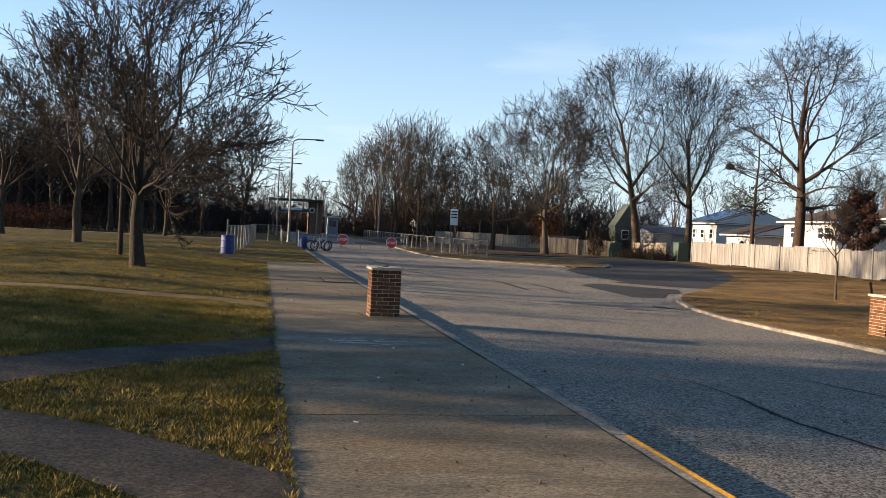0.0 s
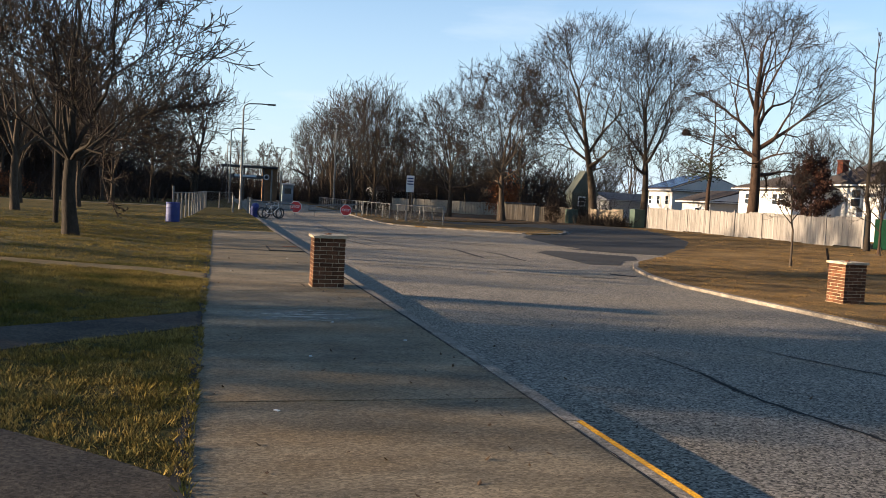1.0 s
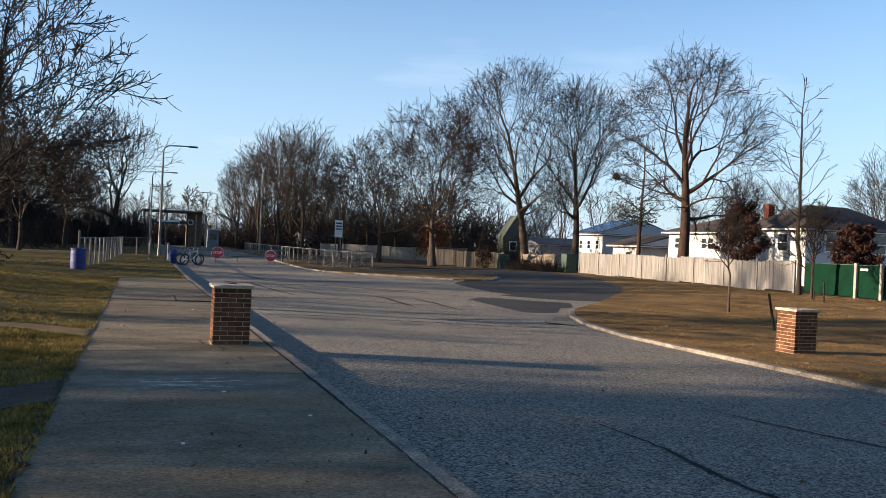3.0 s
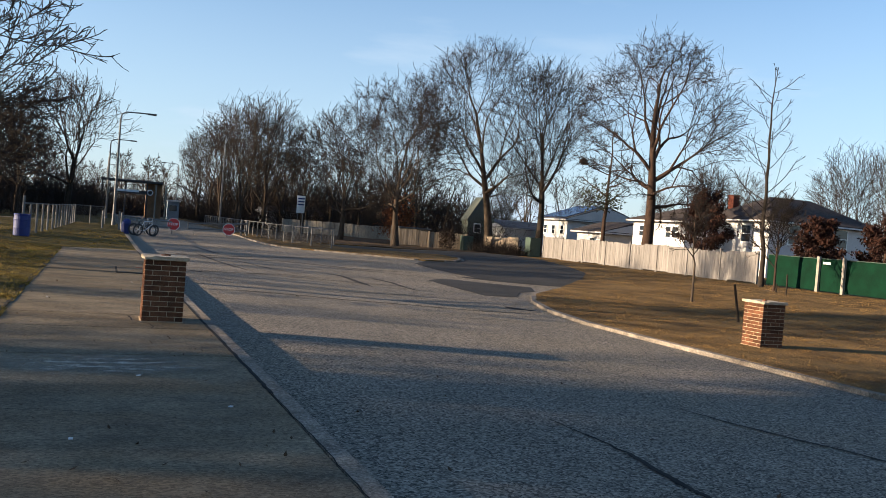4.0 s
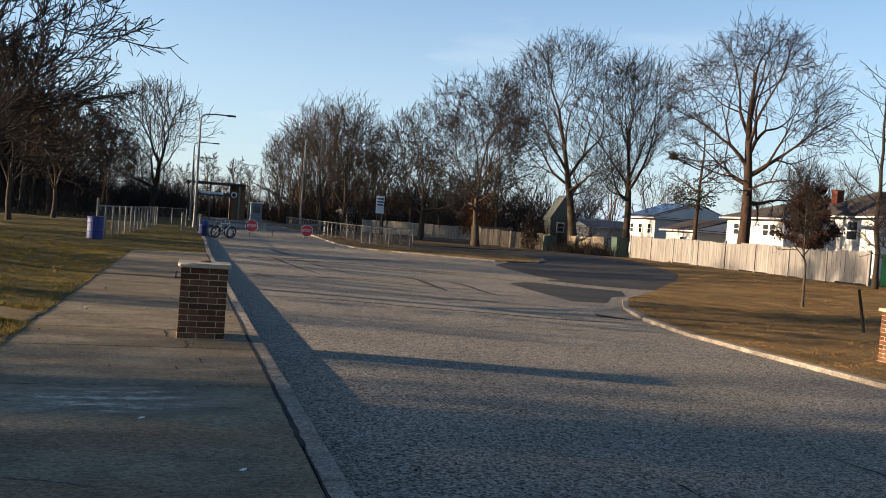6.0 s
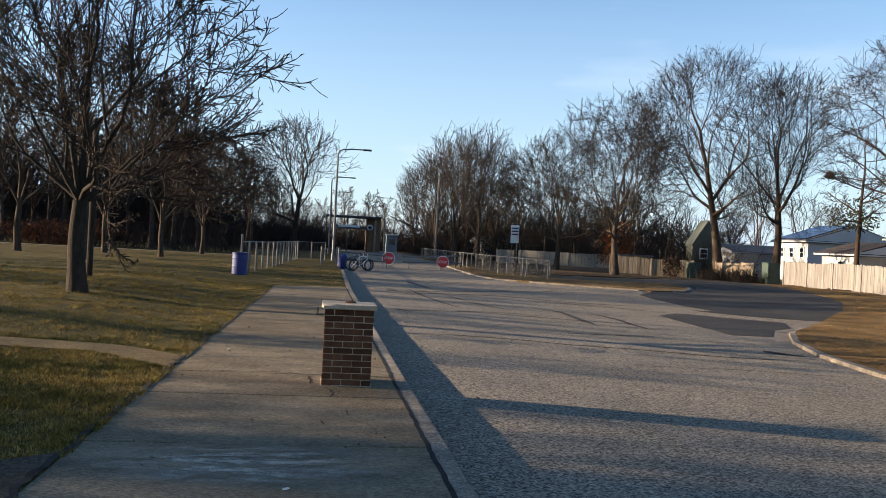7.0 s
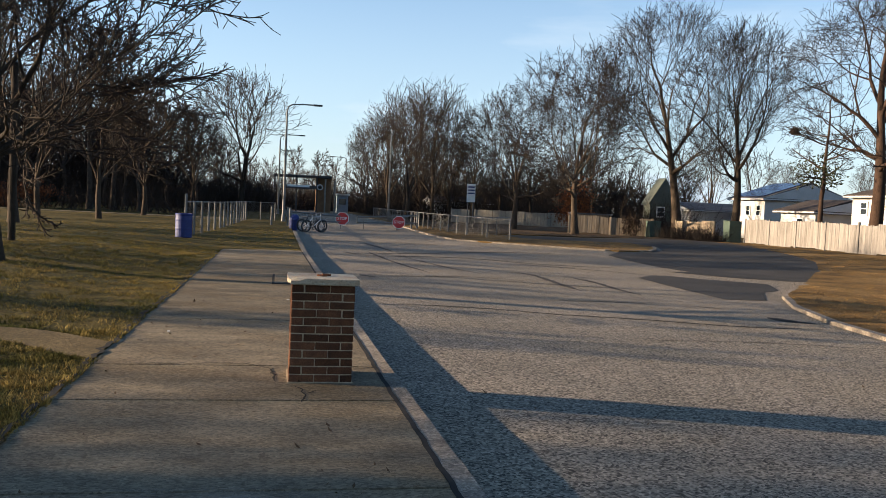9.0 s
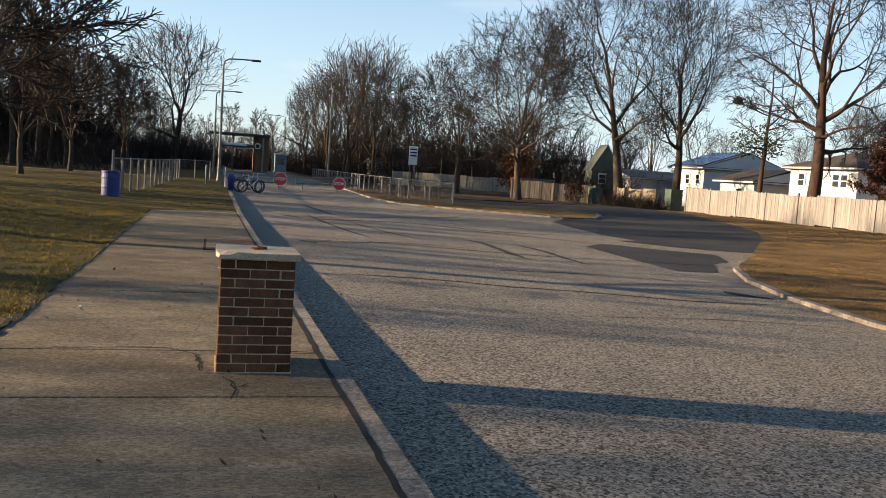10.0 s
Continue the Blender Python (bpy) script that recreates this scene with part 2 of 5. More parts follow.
M_BOOTH = mat("blue_grey_panel", (0.27, 0.34, 0.4), (0.2, 0.26, 0.3), 2.0, 0.6, fine=0.1)
M_SILVER = mat("silver_frame", (0.5, 0.5, 0.5), (0.42, 0.42, 0.42), 6.0, 0.35, metal=0.6)
M_FLECK = mat("fallen_leaf", (0.05, 0.03, 0.018), (0.09, 0.055, 0.03), 12.0, 0.9, island=0.4)
M_LITTERBIT = mat("pale_scrap", (0.6, 0.58, 0.55), (0.5, 0.48, 0.45), 12.0, 0.8)

# ---- building helpers ----
def smooth(a, b, x):
    u = np.clip((np.asarray(x, float) - a) / (b - a), 0, 1)
    return u * u * (3 - 2 * u)


def terrain(x, y):
    """Height of the grass: the far side of the road lies a little lower, the lawn rises gently away from the pavement."""
    lawn = 0.2 * smooth(2.0, 6.0, -np.asarray(x, float)) * (1 - smooth(16, 32, y))
    return (lawn - 0.2 * smooth(0.7, 8, x) * (1 - smooth(14, 27, x)) * (1 - smooth(14, 40, y)) + 0.1 * smooth(16, 27, x) * (1 - smooth(40, 55, y)))


def tz(x, y):
    return float(terrain(x, y))


ROAD_DROP = 0.13


def road_dz(x, y, up=0.0):
    """The road's depth under the grass: a full kerb on the pavement's side, a low one on the other, and none where the side entrance meets the verge."""
    return up - ROAD_DROP + 0.06 * smooth(2.0, 8.0, x) + 0.058 * smooth(14.0, 17.5, x - 4.5 * smooth(25.0, 28.0, y))


def mesh_of(bm, name="part"):
    me = bpy.data.meshes.new(name)
    bm.to_mesh(me)
    bm.free()
    return me


def raw_mesh(name, verts, faces):
    me = bpy.data.meshes.new(name)
    verts, faces = np.asarray(verts, np.float32), np.asarray(faces, np.int32)
    me.vertices.add(len(verts))
    me.vertices.foreach_set("co", verts.ravel())
    k = faces.shape[1]
    me.loops.add(faces.size)
    me.loops.foreach_set("vertex_index", faces.ravel())
    me.polygons.add(len(faces))
    me.polygons.foreach_set("loop_start", np.arange(0, faces.size, k, dtype=np.int32))
    me.polygons.foreach_set("loop_total", np.full(len(faces), k, np.int32))
    me.polygons.foreach_set("use_smooth", np.zeros(len(faces), bool))
    me.update(calc_edges=True)
    me.validate()
    return me


def part(name, bm, material, parent=None, label="", m=None):
    """One mesh object, from a bmesh or a mesh, under a thing or a part."""
    me = mesh_of(bm, name) if isinstance(bm, bmesh.types.BMesh) else bm
    if material and not me.materials:
        me.materials.append(material)
    ob = new(name, me)
    ob.parent = parent
    if m is not None:
        ob.matrix_basis = m
    if label:
        ob["label"] = label
    return ob


def thing(name, label, category, m=None, group="", kind=""):
    ob = new(name)
    ob.empty_display_size = 0.2
    if m is not None:
        ob.matrix_basis = m
    return tagged(ob, label, category, group, kind)


def box(bm, x0, y0, z0, x1, y1, z1, bevel=0.0):
    c = Vector(((x0 + x1) / 2, (y0 + y1) / 2, (z0 + z1) / 2))
    g = bmesh.ops.create_cube(bm, size=1.0, matrix=Matrix.Translation(c) @ Matrix.Diagonal((x1 - x0, y1 - y0, z1 - z0, 1)))
    if bevel:
        es = {e for v in g["verts"] for e in v.link_edges}
        bmesh.ops.bevel(bm, geom=list(es), offset=bevel, segments=2, affect="EDGES", profile=0.6)
    return bm


def rod(bm, a, b, r0, r1=None, sides=8, caps=True):
    a, b = Vector(a), Vector(b)
    d = b - a
    q = d.to_track_quat("Z", "Y").to_matrix().to_4x4()
    bmesh.ops.create_cone(bm, cap_ends=caps, segments=sides, radius1=r0, radius2=r0 if r1 is None else r1, depth=d.length,
                          matrix=Matrix.Translation((a + b) / 2) @ q)
    return bm


def rods(bm, pts, r, sides=8):
    for p, q in zip(pts, pts[1:]):
        rod(bm, p, q, r, None, sides)
    for p in pts[1:-1]:
        bmesh.ops.create_icosphere(bm, subdivisions=1, radius=r * 1.02, matrix=Matrix.Translation(p))
    return bm


def ring(bm, centre, axis, R, r, n=28, k=8):
    q = Vector(axis).to_track_quat("Z", "Y").to_matrix()
    grid = []
    for i in range(n):
        a = 2 * math.pi * i / n
        row = []
        for j in range(k):
            b = 2 * math.pi * j / k
            p = Vector(((R + r * math.cos(b)) * math.cos(a), (R + r * math.cos(b)) * math.sin(a), r * math.sin(b)))
            row.append(bm.verts.new(Vector(centre) + q @ p))
        grid.append(row)
    for i in range(n):
        for j in range(k):
            bm.faces.new((grid[i][j], grid[(i + 1) % n][j], grid[(i + 1) % n][(j + 1) % k], grid[i][(j + 1) % k]))
    return bm


def strip_mesh(name, ys, left, right, nx, dz=0.0, skirt=0.0, rough=0.0, power=1.0):
    """A sheet between two edges given for each y, laid on the terrain, with a skirt down its sides."""
    ys = np.asarray(ys, float)
    u = 1 - np.linspace(1, 0, nx) ** power
    L, R = np.array([left(y) for y in ys]), np.array([right(y) for y in ys])
    X = L[:, None] + (R - L)[:, None] * u
    Y = np.repeat(ys[:, None], nx, 1)
    Z = terrain(X, Y) + (dz(X, Y) if callable(dz) else dz)
    if rough:
        Z = Z + rough * (np.sin(X * 1.7 + Y * 0.6) * np.sin(Y * 1.1 - X * 0.4))
    v = np.stack([X, Y, Z], -1).reshape(-1, 3)
    idx = np.arange(len(ys) * nx).reshape(len(ys), nx)
    f = np.stack([idx[:-1, :-1], idx[:-1, 1:], idx[1:, 1:], idx[1:, :-1]], -1).reshape(-1, 4)
    if skirt:
        loop = np.concatenate([idx[0, :], idx[1:, -1], idx[-1, -2::-1], idx[-2:0:-1, 0]])
        low = v[loop] - (0, 0, skirt)
        n0 = len(v)
        v = np.concatenate([v, low])
        k = np.arange(len(loop))
        f = np.concatenate([f, np.stack([loop, n0 + k, n0 + np.roll(k, -1), np.roll(loop, -1)], -1)])
    return raw_mesh(name, v, f)


def along(pts, step):
    """Points at even steps along a polyline, rounded by a spline."""
    P = np.array(pts, float)
    fine = []
    for i in range(len(P) - 1):
        p0, p1, p2, p3 = P[max(i - 1, 0)], P[i], P[i + 1], P[min(i + 2, len(P) - 1)]
        for t in np.linspace(0, 1, 24, endpoint=False):
            fine.append(0.5 * (2 * p1 + (p2 - p0) * t + (2 * p0 - 5 * p1 + 4 * p2 - p3) * t * t + (3 * p1 - p0 - 3 * p2 + p3) * t**3))
    fine = np.array(fine + [P[-1]])
    s = np.r_[0, np.cumsum(np.linalg.norm(np.diff(fine, axis=0), axis=1))]
    n = max(1, round(s[-1] / step))
    at = np.linspace(0, s[-1], n + 1)
    return np.stack([np.interp(at, s, fine[:, 0]), np.interp(at, s, fine[:, 1])], 1)


def ribbon_mesh(name, pts, width, dz, step=0.3, skirt=0.0, wobble=0.0, seed=1, taper=False, edge=None):
    """A band of the given width along a line on the terrain."""
    rng = np.random.default_rng(seed)
    c = along(pts, step)
    d = np.gradient(c, axis=0)
    d /= np.linalg.norm(d, axis=1)[:, None] + 1e-9
    nrm = np.stack([-d[:, 1], d[:, 0]], 1)
    if wobble:
        c = c + nrm * rng.normal(0, wobble, (len(c), 1))
    w = width(np.linspace(0, 1, len(c))) if callable(width) else np.full(len(c), width)
    if taper:
        w = w * np.clip(np.sin(np.linspace(0.05, math.pi - 0.05, len(c))) * 1.8, 0.15, 1) * rng.uniform(0.6, 1.3, len(c))
    a, b = c + nrm * w[:, None] / 2, c - nrm * w[:, None] / 2
    if edge is not None:
        a[:, 0], b[:, 0] = np.minimum(a[:, 0], edge), np.minimum(b[:, 0], edge)
    rows = [a, b]
    v = np.concatenate([np.c_[r, terrain(r[:, 0], r[:, 1]) + (dz(r[:, 0], r[:, 1]) if callable(dz) else dz)] for r in rows])
    n = len(c)
    k = np.arange(n - 1)
    f = np.stack([k, n + k, n + k + 1, k + 1], -1)
    if skirt:
        v = np.concatenate([v, v - (0, 0, skirt)])
        f = np.concatenate([f, np.stack([2 * n + k, k, k + 1, 2 * n + k + 1], -1), np.stack([n + k, 3 * n + k, 3 * n + k + 1, n + k + 1], -1)])
    return raw_mesh(name, v, f)


# ---- trees ----
def tubes(P, R, sides):
    """Rings round N lines of S points, joined to tubes."""
    N, S, _ = P.shape
    D = np.gradient(P, axis=1)
    D /= np.linalg.norm(D, axis=2, keepdims=True) + 1e-9
    ref = np.where(np.abs(D[..., 2:3]) > 0.9, np.array([1.0, 0, 0]), np.array([0, 0, 1.0]))
    U = np.cross(D, ref)
    U /= np.linalg.norm(U, axis=2, keepdims=True) + 1e-9
    V = np.cross(D, U)
    a = np.arange(sides) * 2 * math.pi / sides
    v = P[:, :, None] + R[:, :, None, None] * (np.cos(a)[:, None] * U[:, :, None] + np.sin(a)[:, None] * V[:, :, None])
    idx = np.arange(N * S * sides).reshape(N, S, sides)
    nx = np.roll(idx, -1, 2)
    f = np.stack([idx[:, :-1], nx[:, :-1], nx[:, 1:], idx[:, 1:]], -1).reshape(-1, 4)
    return v.reshape(-1, 3), f


def shoots(rng, P, R, n, t0, t1, ang, ratio, S, wig, lift, rr, tip, short=0.5):
    """n shoots on each of the given branches."""
    N, SP, _ = P.shape
    L = np.linalg.norm(np.diff(P, axis=1), axis=2).sum(1)
    who = np.repeat(np.arange(N), n)
    t = t0 + (t1 - t0) * (np.tile(np.arange(n), N) + rng.random(N * n)) / n
    x = t * (SP - 1)
    i = np.minimum(x.astype(int), SP - 2)
    w = (x - i)[:, None]
    pos = P[who, i] * (1 - w) + P[who, i + 1] * w
    d = P[who, i + 1] - P[who, i]
    d /= np.linalg.norm(d, axis=1, keepdims=True) + 1e-9
    r = (R[who, i] * (1 - w[:, 0]) + R[who, i + 1] * w[:, 0]) * rr
    ref = np.where(np.abs(d[:, 2:3]) > 0.9, np.array([1.0, 0, 0]), np.array([0, 0, 1.0]))
    u = np.cross(d, ref)
    u /= np.linalg.norm(u, axis=1, keepdims=True)
    v = np.cross(d, u)
    phi = (np.tile(np.arange(n), N) * 2.4 + np.repeat(rng.random(N) * 6.28, n) + rng.normal(0, 0.4, N * n))[:, None]
    a = np.radians(rng.uniform(*ang, N * n))[:, None]
    d = np.cos(a) * d + np.sin(a) * (np.cos(phi) * u + np.sin(phi) * v)
    length = L[who] * rng.uniform(*ratio, N * n) * (1 - short * (t - t0) / max(t1 - t0, 1e-6))
    Q = np.empty((N * n, S + 1, 3))
    Q[:, 0] = pos
    for k in range(S):
        d = d + rng.normal(0, wig, d.shape) + np.array([0, 0, lift])
        d /= np.linalg.norm(d, axis=1, keepdims=True)
        Q[:, k + 1] = Q[:, k] + d * (length / S)[:, None]
    T = np.linspace(1, 0.0, S + 1)[None]
    return Q, tip + np.maximum(r[:, None] - tip, 0) * T


def grow(seed, H, r0, fork, n1=13, ang1=(35, 60), len1=(0.5, 0.7), lift1=0.10, n2=8, n3=6, n4=5, leader=1.0, wig=0.10,
         lift2=0.05, tip=0.008, lean=(0, 0), droop=0.0, short=0.55, len2=(0.38, 0.6), heavy=0.62, dseg=1, cseg=3, dlen=(0.6, 1.0), limbs=True):
    """A bare tree: the meshes of its trunk with limbs and of its crown of branches and twigs."""
    rng = np.random.default_rng(seed)
    S = 12
    z = np.linspace(0, 1, S + 1)
    top = H * 0.92 * leader
    P = np.zeros((1, S + 1, 3))
    P[0, :, 2] = z * top
    P[0, :, 0] = lean[0] * z + np.cumsum(rng.normal(0, 0.012 * H * 0.4, S + 1)) * (z > fork / top)
    P[0, :, 1] = lean[1] * z + np.cumsum(rng.normal(0, 0.012 * H * 0.4, S + 1)) * (z > fork / top)
    R = (r0 * (1 - (0.93 if leader > 0.8 else 0.62) * z) ** 0.9)[None]
    R[0, 0] *= 1.35
    A, RA = shoots(rng, P, R, n1, fork / top, 0.97 if leader > 0.8 else 1.0, ang1, (len1[0], len1[1]), 8, wig * 0.7, lift1, heavy, tip * 2, short)
    A0, RA0 = A, RA
    B, RB = shoots(rng, A, RA, n2, 0.22, 1.0, (28, 62), len2, 6, wig, lift2 - droop * 0.4, 0.65, tip * 1.4, 0.55)
    C, RC = shoots(rng, B, RB, n3, 0.15, 1.0, (25, 60), (0.4, 0.65), cseg, wig * 1.3, lift2 - droop, 0.7, tip, 0.5)
    parts = [(A0, RA0, 6), (B, RB, 4), (C, RC, 3)]
    if n4:
        D, RD = shoots(rng, C, RC, n4, 0.1, 1.0, (20, 55), dlen, dseg, wig * 1.4, lift2 - droop * 1.3, 0.75, tip * 0.75, 0.4)
        parts.append((D, RD, 3))
    tv, tf = tubes(P, R, 12)
    av, af = tubes(A0, RA0, 6)
    if limbs:
        trunk = raw_mesh("trunk", np.concatenate([tv, av]), np.concatenate([tf, af + len(tv)]))
    else:
        trunk = raw_mesh("trunk", tv, tf)
    vs, fs, k = [], [], 0
    for Q, RQ, s in parts[1 if limbs else 0:]:
        v, f = tubes(Q, RQ, s)
        vs.append(v), fs.append(f + k)
        k += len(v)
    crown = raw_mesh("crown", np.concatenate(vs), np.concatenate(fs))
    for me in (trunk, crown):
        me.polygons.foreach_set("use_smooth", np.ones(len(me.polygons), bool))
    return trunk, crown


def turned(d, a, phi):
    """Directions d bent by the angles a towards the azimuths phi."""
    ref = np.where(np.abs(d[:, 2:3]) > 0.9, np.array([1.0, 0, 0]), np.array([0, 0, 1.0]))
    u = np.cross(d, ref)
    u /= np.linalg.norm(u, axis=1, keepdims=True)
    v = np.cross(d, u)
    return np.cos(a)[:, None] * d + np.sin(a)[:, None] * (np.cos(phi)[:, None] * u + np.sin(phi)[:, None] * v)


def forked(seed, H, W, low, r0, bole, first=4, ang0=(10, 60), levels=7, spread=1.0, lift=0.03, droop=0.0, tip=0.01, twigs=4, fine=1,
           wig=0.07, lean=(0, 0), q=0.84, twig_len=(0.5, 0.95), tseg=2, off=(0, 0), fork=None, waist=0.0):
    """A bare tree whose limbs divide again and again towards the round outline of its crown: its trunk with the large limbs, and its
    crown of branches and twigs. H: height; W: the crown's width; low: the crown's underside; bole: where the
    trunk ends; fork: where its lowest limb leaves it, if below that; waist: how far the slanting limbs fall short of
    the round outline."""
    rng = np.random.default_rng(seed)
    S = 10
    z = np.linspace(0, 1, S + 1)
    P = np.stack([lean[0] * z**1.4 + 0.015 * bole * np.sin(z * 5 + seed), lean[1] * z + 0.015 * bole * np.sin(z * 4 + 2 * seed), z * bole], -1)[None]
    R = (r0 * (1 - (0.2 if fork is None else 0.66) * z + 0.3 * np.exp(-z * bole * 2.5)))[None]
    sets = [(P, R)]
    end, d, r = P[:, -1], P[:, -1] - P[:, -2], R[:, -1]
    d /= np.linalg.norm(d, axis=1, keepdims=True)
    C = np.array([lean[0] + off[0], lean[1] + off[1], (H + low) / 2])
    A = np.array([W / 2, W / 2, (H - low) / 2])
    L = np.array([H])

    def room(p, way):
        """How far it is from p along way to the crown's outline."""
        short = 1 - waist * 4 * way[:, 2] ** 2 * (1 - way[:, 2] ** 2)
        p, way = (p - C) / A, way / A
        a_, b_, c_ = (way * way).sum(1), (p * way).sum(1), (p * p).sum(1) - 1
        return np.where(c_ < 0, (-b_ + np.sqrt(np.maximum(b_ * b_ - a_ * c_, 0))) / a_ * short, 0.05)

    for level in range(levels):
        n = first if level == 0 else 2
        N = len(end)
        who, k = np.repeat(np.arange(N), n), np.tile(np.arange(n), N)
        if level:
            extra = np.flatnonzero(rng.random(N) < 0.2)
            who, k = np.r_[who, extra], np.r_[k, np.full(len(extra), 2)]
        M = len(who)
        base = rng.random(N) * 6.28
        if level == 0:
            a = np.radians(np.linspace(ang0[0], ang0[1], n)[k] + rng.uniform(-4, 4, M))
            phi = base[who] + k * 2.4
            rk = np.where(k == 0, 0.84, rng.uniform(0.44, 0.6, M)) * (1 if n < 6 else 0.8)
        else:
            a = np.radians(np.where(k == 0, rng.uniform(4, 20, M), rng.uniform(26, 50, M))) * spread
            phi = base[who] + k * math.pi * 0.95 + rng.normal(0, 0.3, M)
            rk = np.where(k == 0, rng.uniform(0.76, 0.86, M), rng.uniform(0.48, 0.66, M))
        dd = turned(d[who], a, phi)
        start = end[who].copy()
        if level == 0 and fork is not None:
            at = np.where(k == 0, 1.0, 1 - (1 - fork / bole) * (k / (n - 1)) ** 0.8) * S
            i = np.minimum(at.astype(int), S - 1)
            start = P[0, i] + (P[0, i + 1] - P[0, i]) * (at - i)[:, None]
            rk = np.where(k == 0, 0.95, rng.uniform(0.5, 0.62, M) * R[0, i] / R[0, -1])
        if level:
            late = k == 2
            start[late] -= d[who][late] * (L[who][late] * rng.uniform(0.25, 0.7, late.sum()))[:, None]
        weight = q ** np.arange(levels - level)
        LL = np.minimum(room(start, dd) / weight.sum() * rng.uniform(0.7, 1.3, M), L[who] * 1.15)
        Q = np.empty((M, 5, 3))
        Q[:, 0] = start
        for j in range(4):
            dd = dd + rng.normal(0, wig * (1 + 0.12 * level), dd.shape) + np.array([0, 0, lift - droop * max(0, level - 2) * 0.25])
            dd /= np.linalg.norm(dd, axis=1, keepdims=True)
            Q[:, j + 1] = Q[:, j] + dd * (LL / 4)[:, None]
        RQ = np.maximum(r[who] * rk, tip * 1.25)[:, None] * np.linspace(1.0, 0.84, 5)[None]
        sets.append((Q, RQ))
        end, d, r, L = Q[:, -1], dd, RQ[:, -1], LL
    T = [shoots(rng, Q, RQ, twigs, 0.1, 1.0, (25, 58), twig_len, tseg, wig * 2, lift - droop, 0.6, tip, 0.3) for Q, RQ in sets[-2:]]
    T += [shoots(rng, Q, RQ, 1, 0.15, 0.95, (35, 70), (0.35, 0.8), tseg, wig * 2, lift - droop, 0.5, tip, 0.3) for Q, RQ in sets[3:-2]]
    F = [shoots(rng, Q, RQ, fine, 0.2, 1.0, (20, 50), (0.5, 0.9), 1, wig * 2, lift - droop * 1.2, 0.7, tip * 0.8, 0.3) for Q, RQ in T[:2]] if fine else []

    def joined(name, groups):
        vs, fs, n = [], [], 0
        for Q, RQ, sides in groups:
            v, f = tubes(Q, RQ, sides)
            vs.append(v), fs.append(f + n)
            n += len(v)
        me = raw_mesh(name, np.concatenate(vs), np.concatenate(fs))
        me.polygons.foreach_set("use_smooth", np.ones(len(me.polygons), bool))
        return me

    return joined("trunk", [(P, R, 12)] + [(Q, RQ, 7) for Q, RQ in sets[1:4]]), joined("crown", [(Q, RQ, 4) for Q, RQ in sets[4:]] + [(Q, RQ, 3) for Q, RQ in T + F])


def tree(label, x, y, meshes, bark, twig, turn=0.0, scale=1.0, group="", name="tree", sink=0.05, category="tree"):
    t = thing(name, label, category, pose(x, y, tz(x, y) - sink, 0, 0, turn) @ Matrix.Scale(scale, 4), group)
    part("trunk", meshes[0], bark, t)
    part("crown", meshes[1], twig, t)
    return t


def leaf_cloud(seed, n, centre, size, leaf, clumps=30):
    """Small leaf quads in uneven clumps."""
    rng = np.random.default_rng(seed)
    c = rng.normal(0, 1, (clumps, 3))
    c /= np.linalg.norm(c, axis=1, keepdims=True)
    c *= rng.uniform(0.25, 1.0, (clumps, 1)) ** 0.6
    who = rng.integers(0, clumps, n)
    p = (c[who] + rng.normal(0, 0.17, (n, 3))) * np.array(size) / 2 + np.array(centre)
    d, e = rng.normal(0, 1, (n, 3)), rng.normal(0, 1, (n, 3))
    d /= np.linalg.norm(d, axis=1, keepdims=True)
    e = np.cross(d, e)
    e /= np.linalg.norm(e, axis=1, keepdims=True)
    s = leaf * rng.uniform(0.6, 1.4, (n, 1))
    v = np.stack([p - d * s, p + e * s * 0.4, p + d * s, p - e * s * 0.4], 1).reshape(-1, 3)
    return v, np.arange(4 * n).reshape(n, 4)

# ---- ground, road and paths ----
def left_kerb(y):
    """The road-side edge of the kerb along the pavement."""
    return float(np.interp(y, [-7, -4.5, -2, 0.5, 4, 18], [0.785, 0.76, 0.72, 0.68, 0.64, 0.475]))


RIGHT_KERB = [(8.85, -40), (8.8, -12), (8.75, -3), (8.72, 2.4), (8.85, 4.8), (9.4, 7.2), (10.2, 9.3), (11.3, 11.3), (12.6, 13.0), (14.2, 14.8)]
ISLAND_KERB = [(9.0, 110), (8.3, 60), (7.6, 42), (7.5, 37), (7.75, 33.8), (8.9, 32.2), (10.4, 31.3), (12.4, 29.9), (14.4, 28.9), (16.0, 29.2), (17.2, 31.0), (18.3, 33.6)]


def verge_left(y):
    pts = RIGHT_KERB + [(18.6, 20.6), (20.8, 24.0), (22.5, 28.3), (25.5, 38), (27.0, 47), (27.0, 60), (15, 90), (14, 140)]
    return float(np.interp(y, [p[1] for p in pts], [p[0] for p in pts])) + (0.14 if y < 14 else 0)


def island_left(y):
    return float(np.interp(y, [28.9, 29.9, 31.3, 32.2, 33.8, 37, 42, 60, 110, 140], [14.3, 12.4, 10.4, 8.9, 7.75, 7.5, 7.6, 8.3, 9.0, 9.2])) + 0.14


def island_right(y):
    return float(np.interp(y, [28.9, 29.4, 31, 33.6, 36.5, 37.5, 44, 46, 60, 140], [14.6, 16.0, 17.0, 18.2, 18.0, 12.5, 12.0, 27.0, 27.0, 16]))


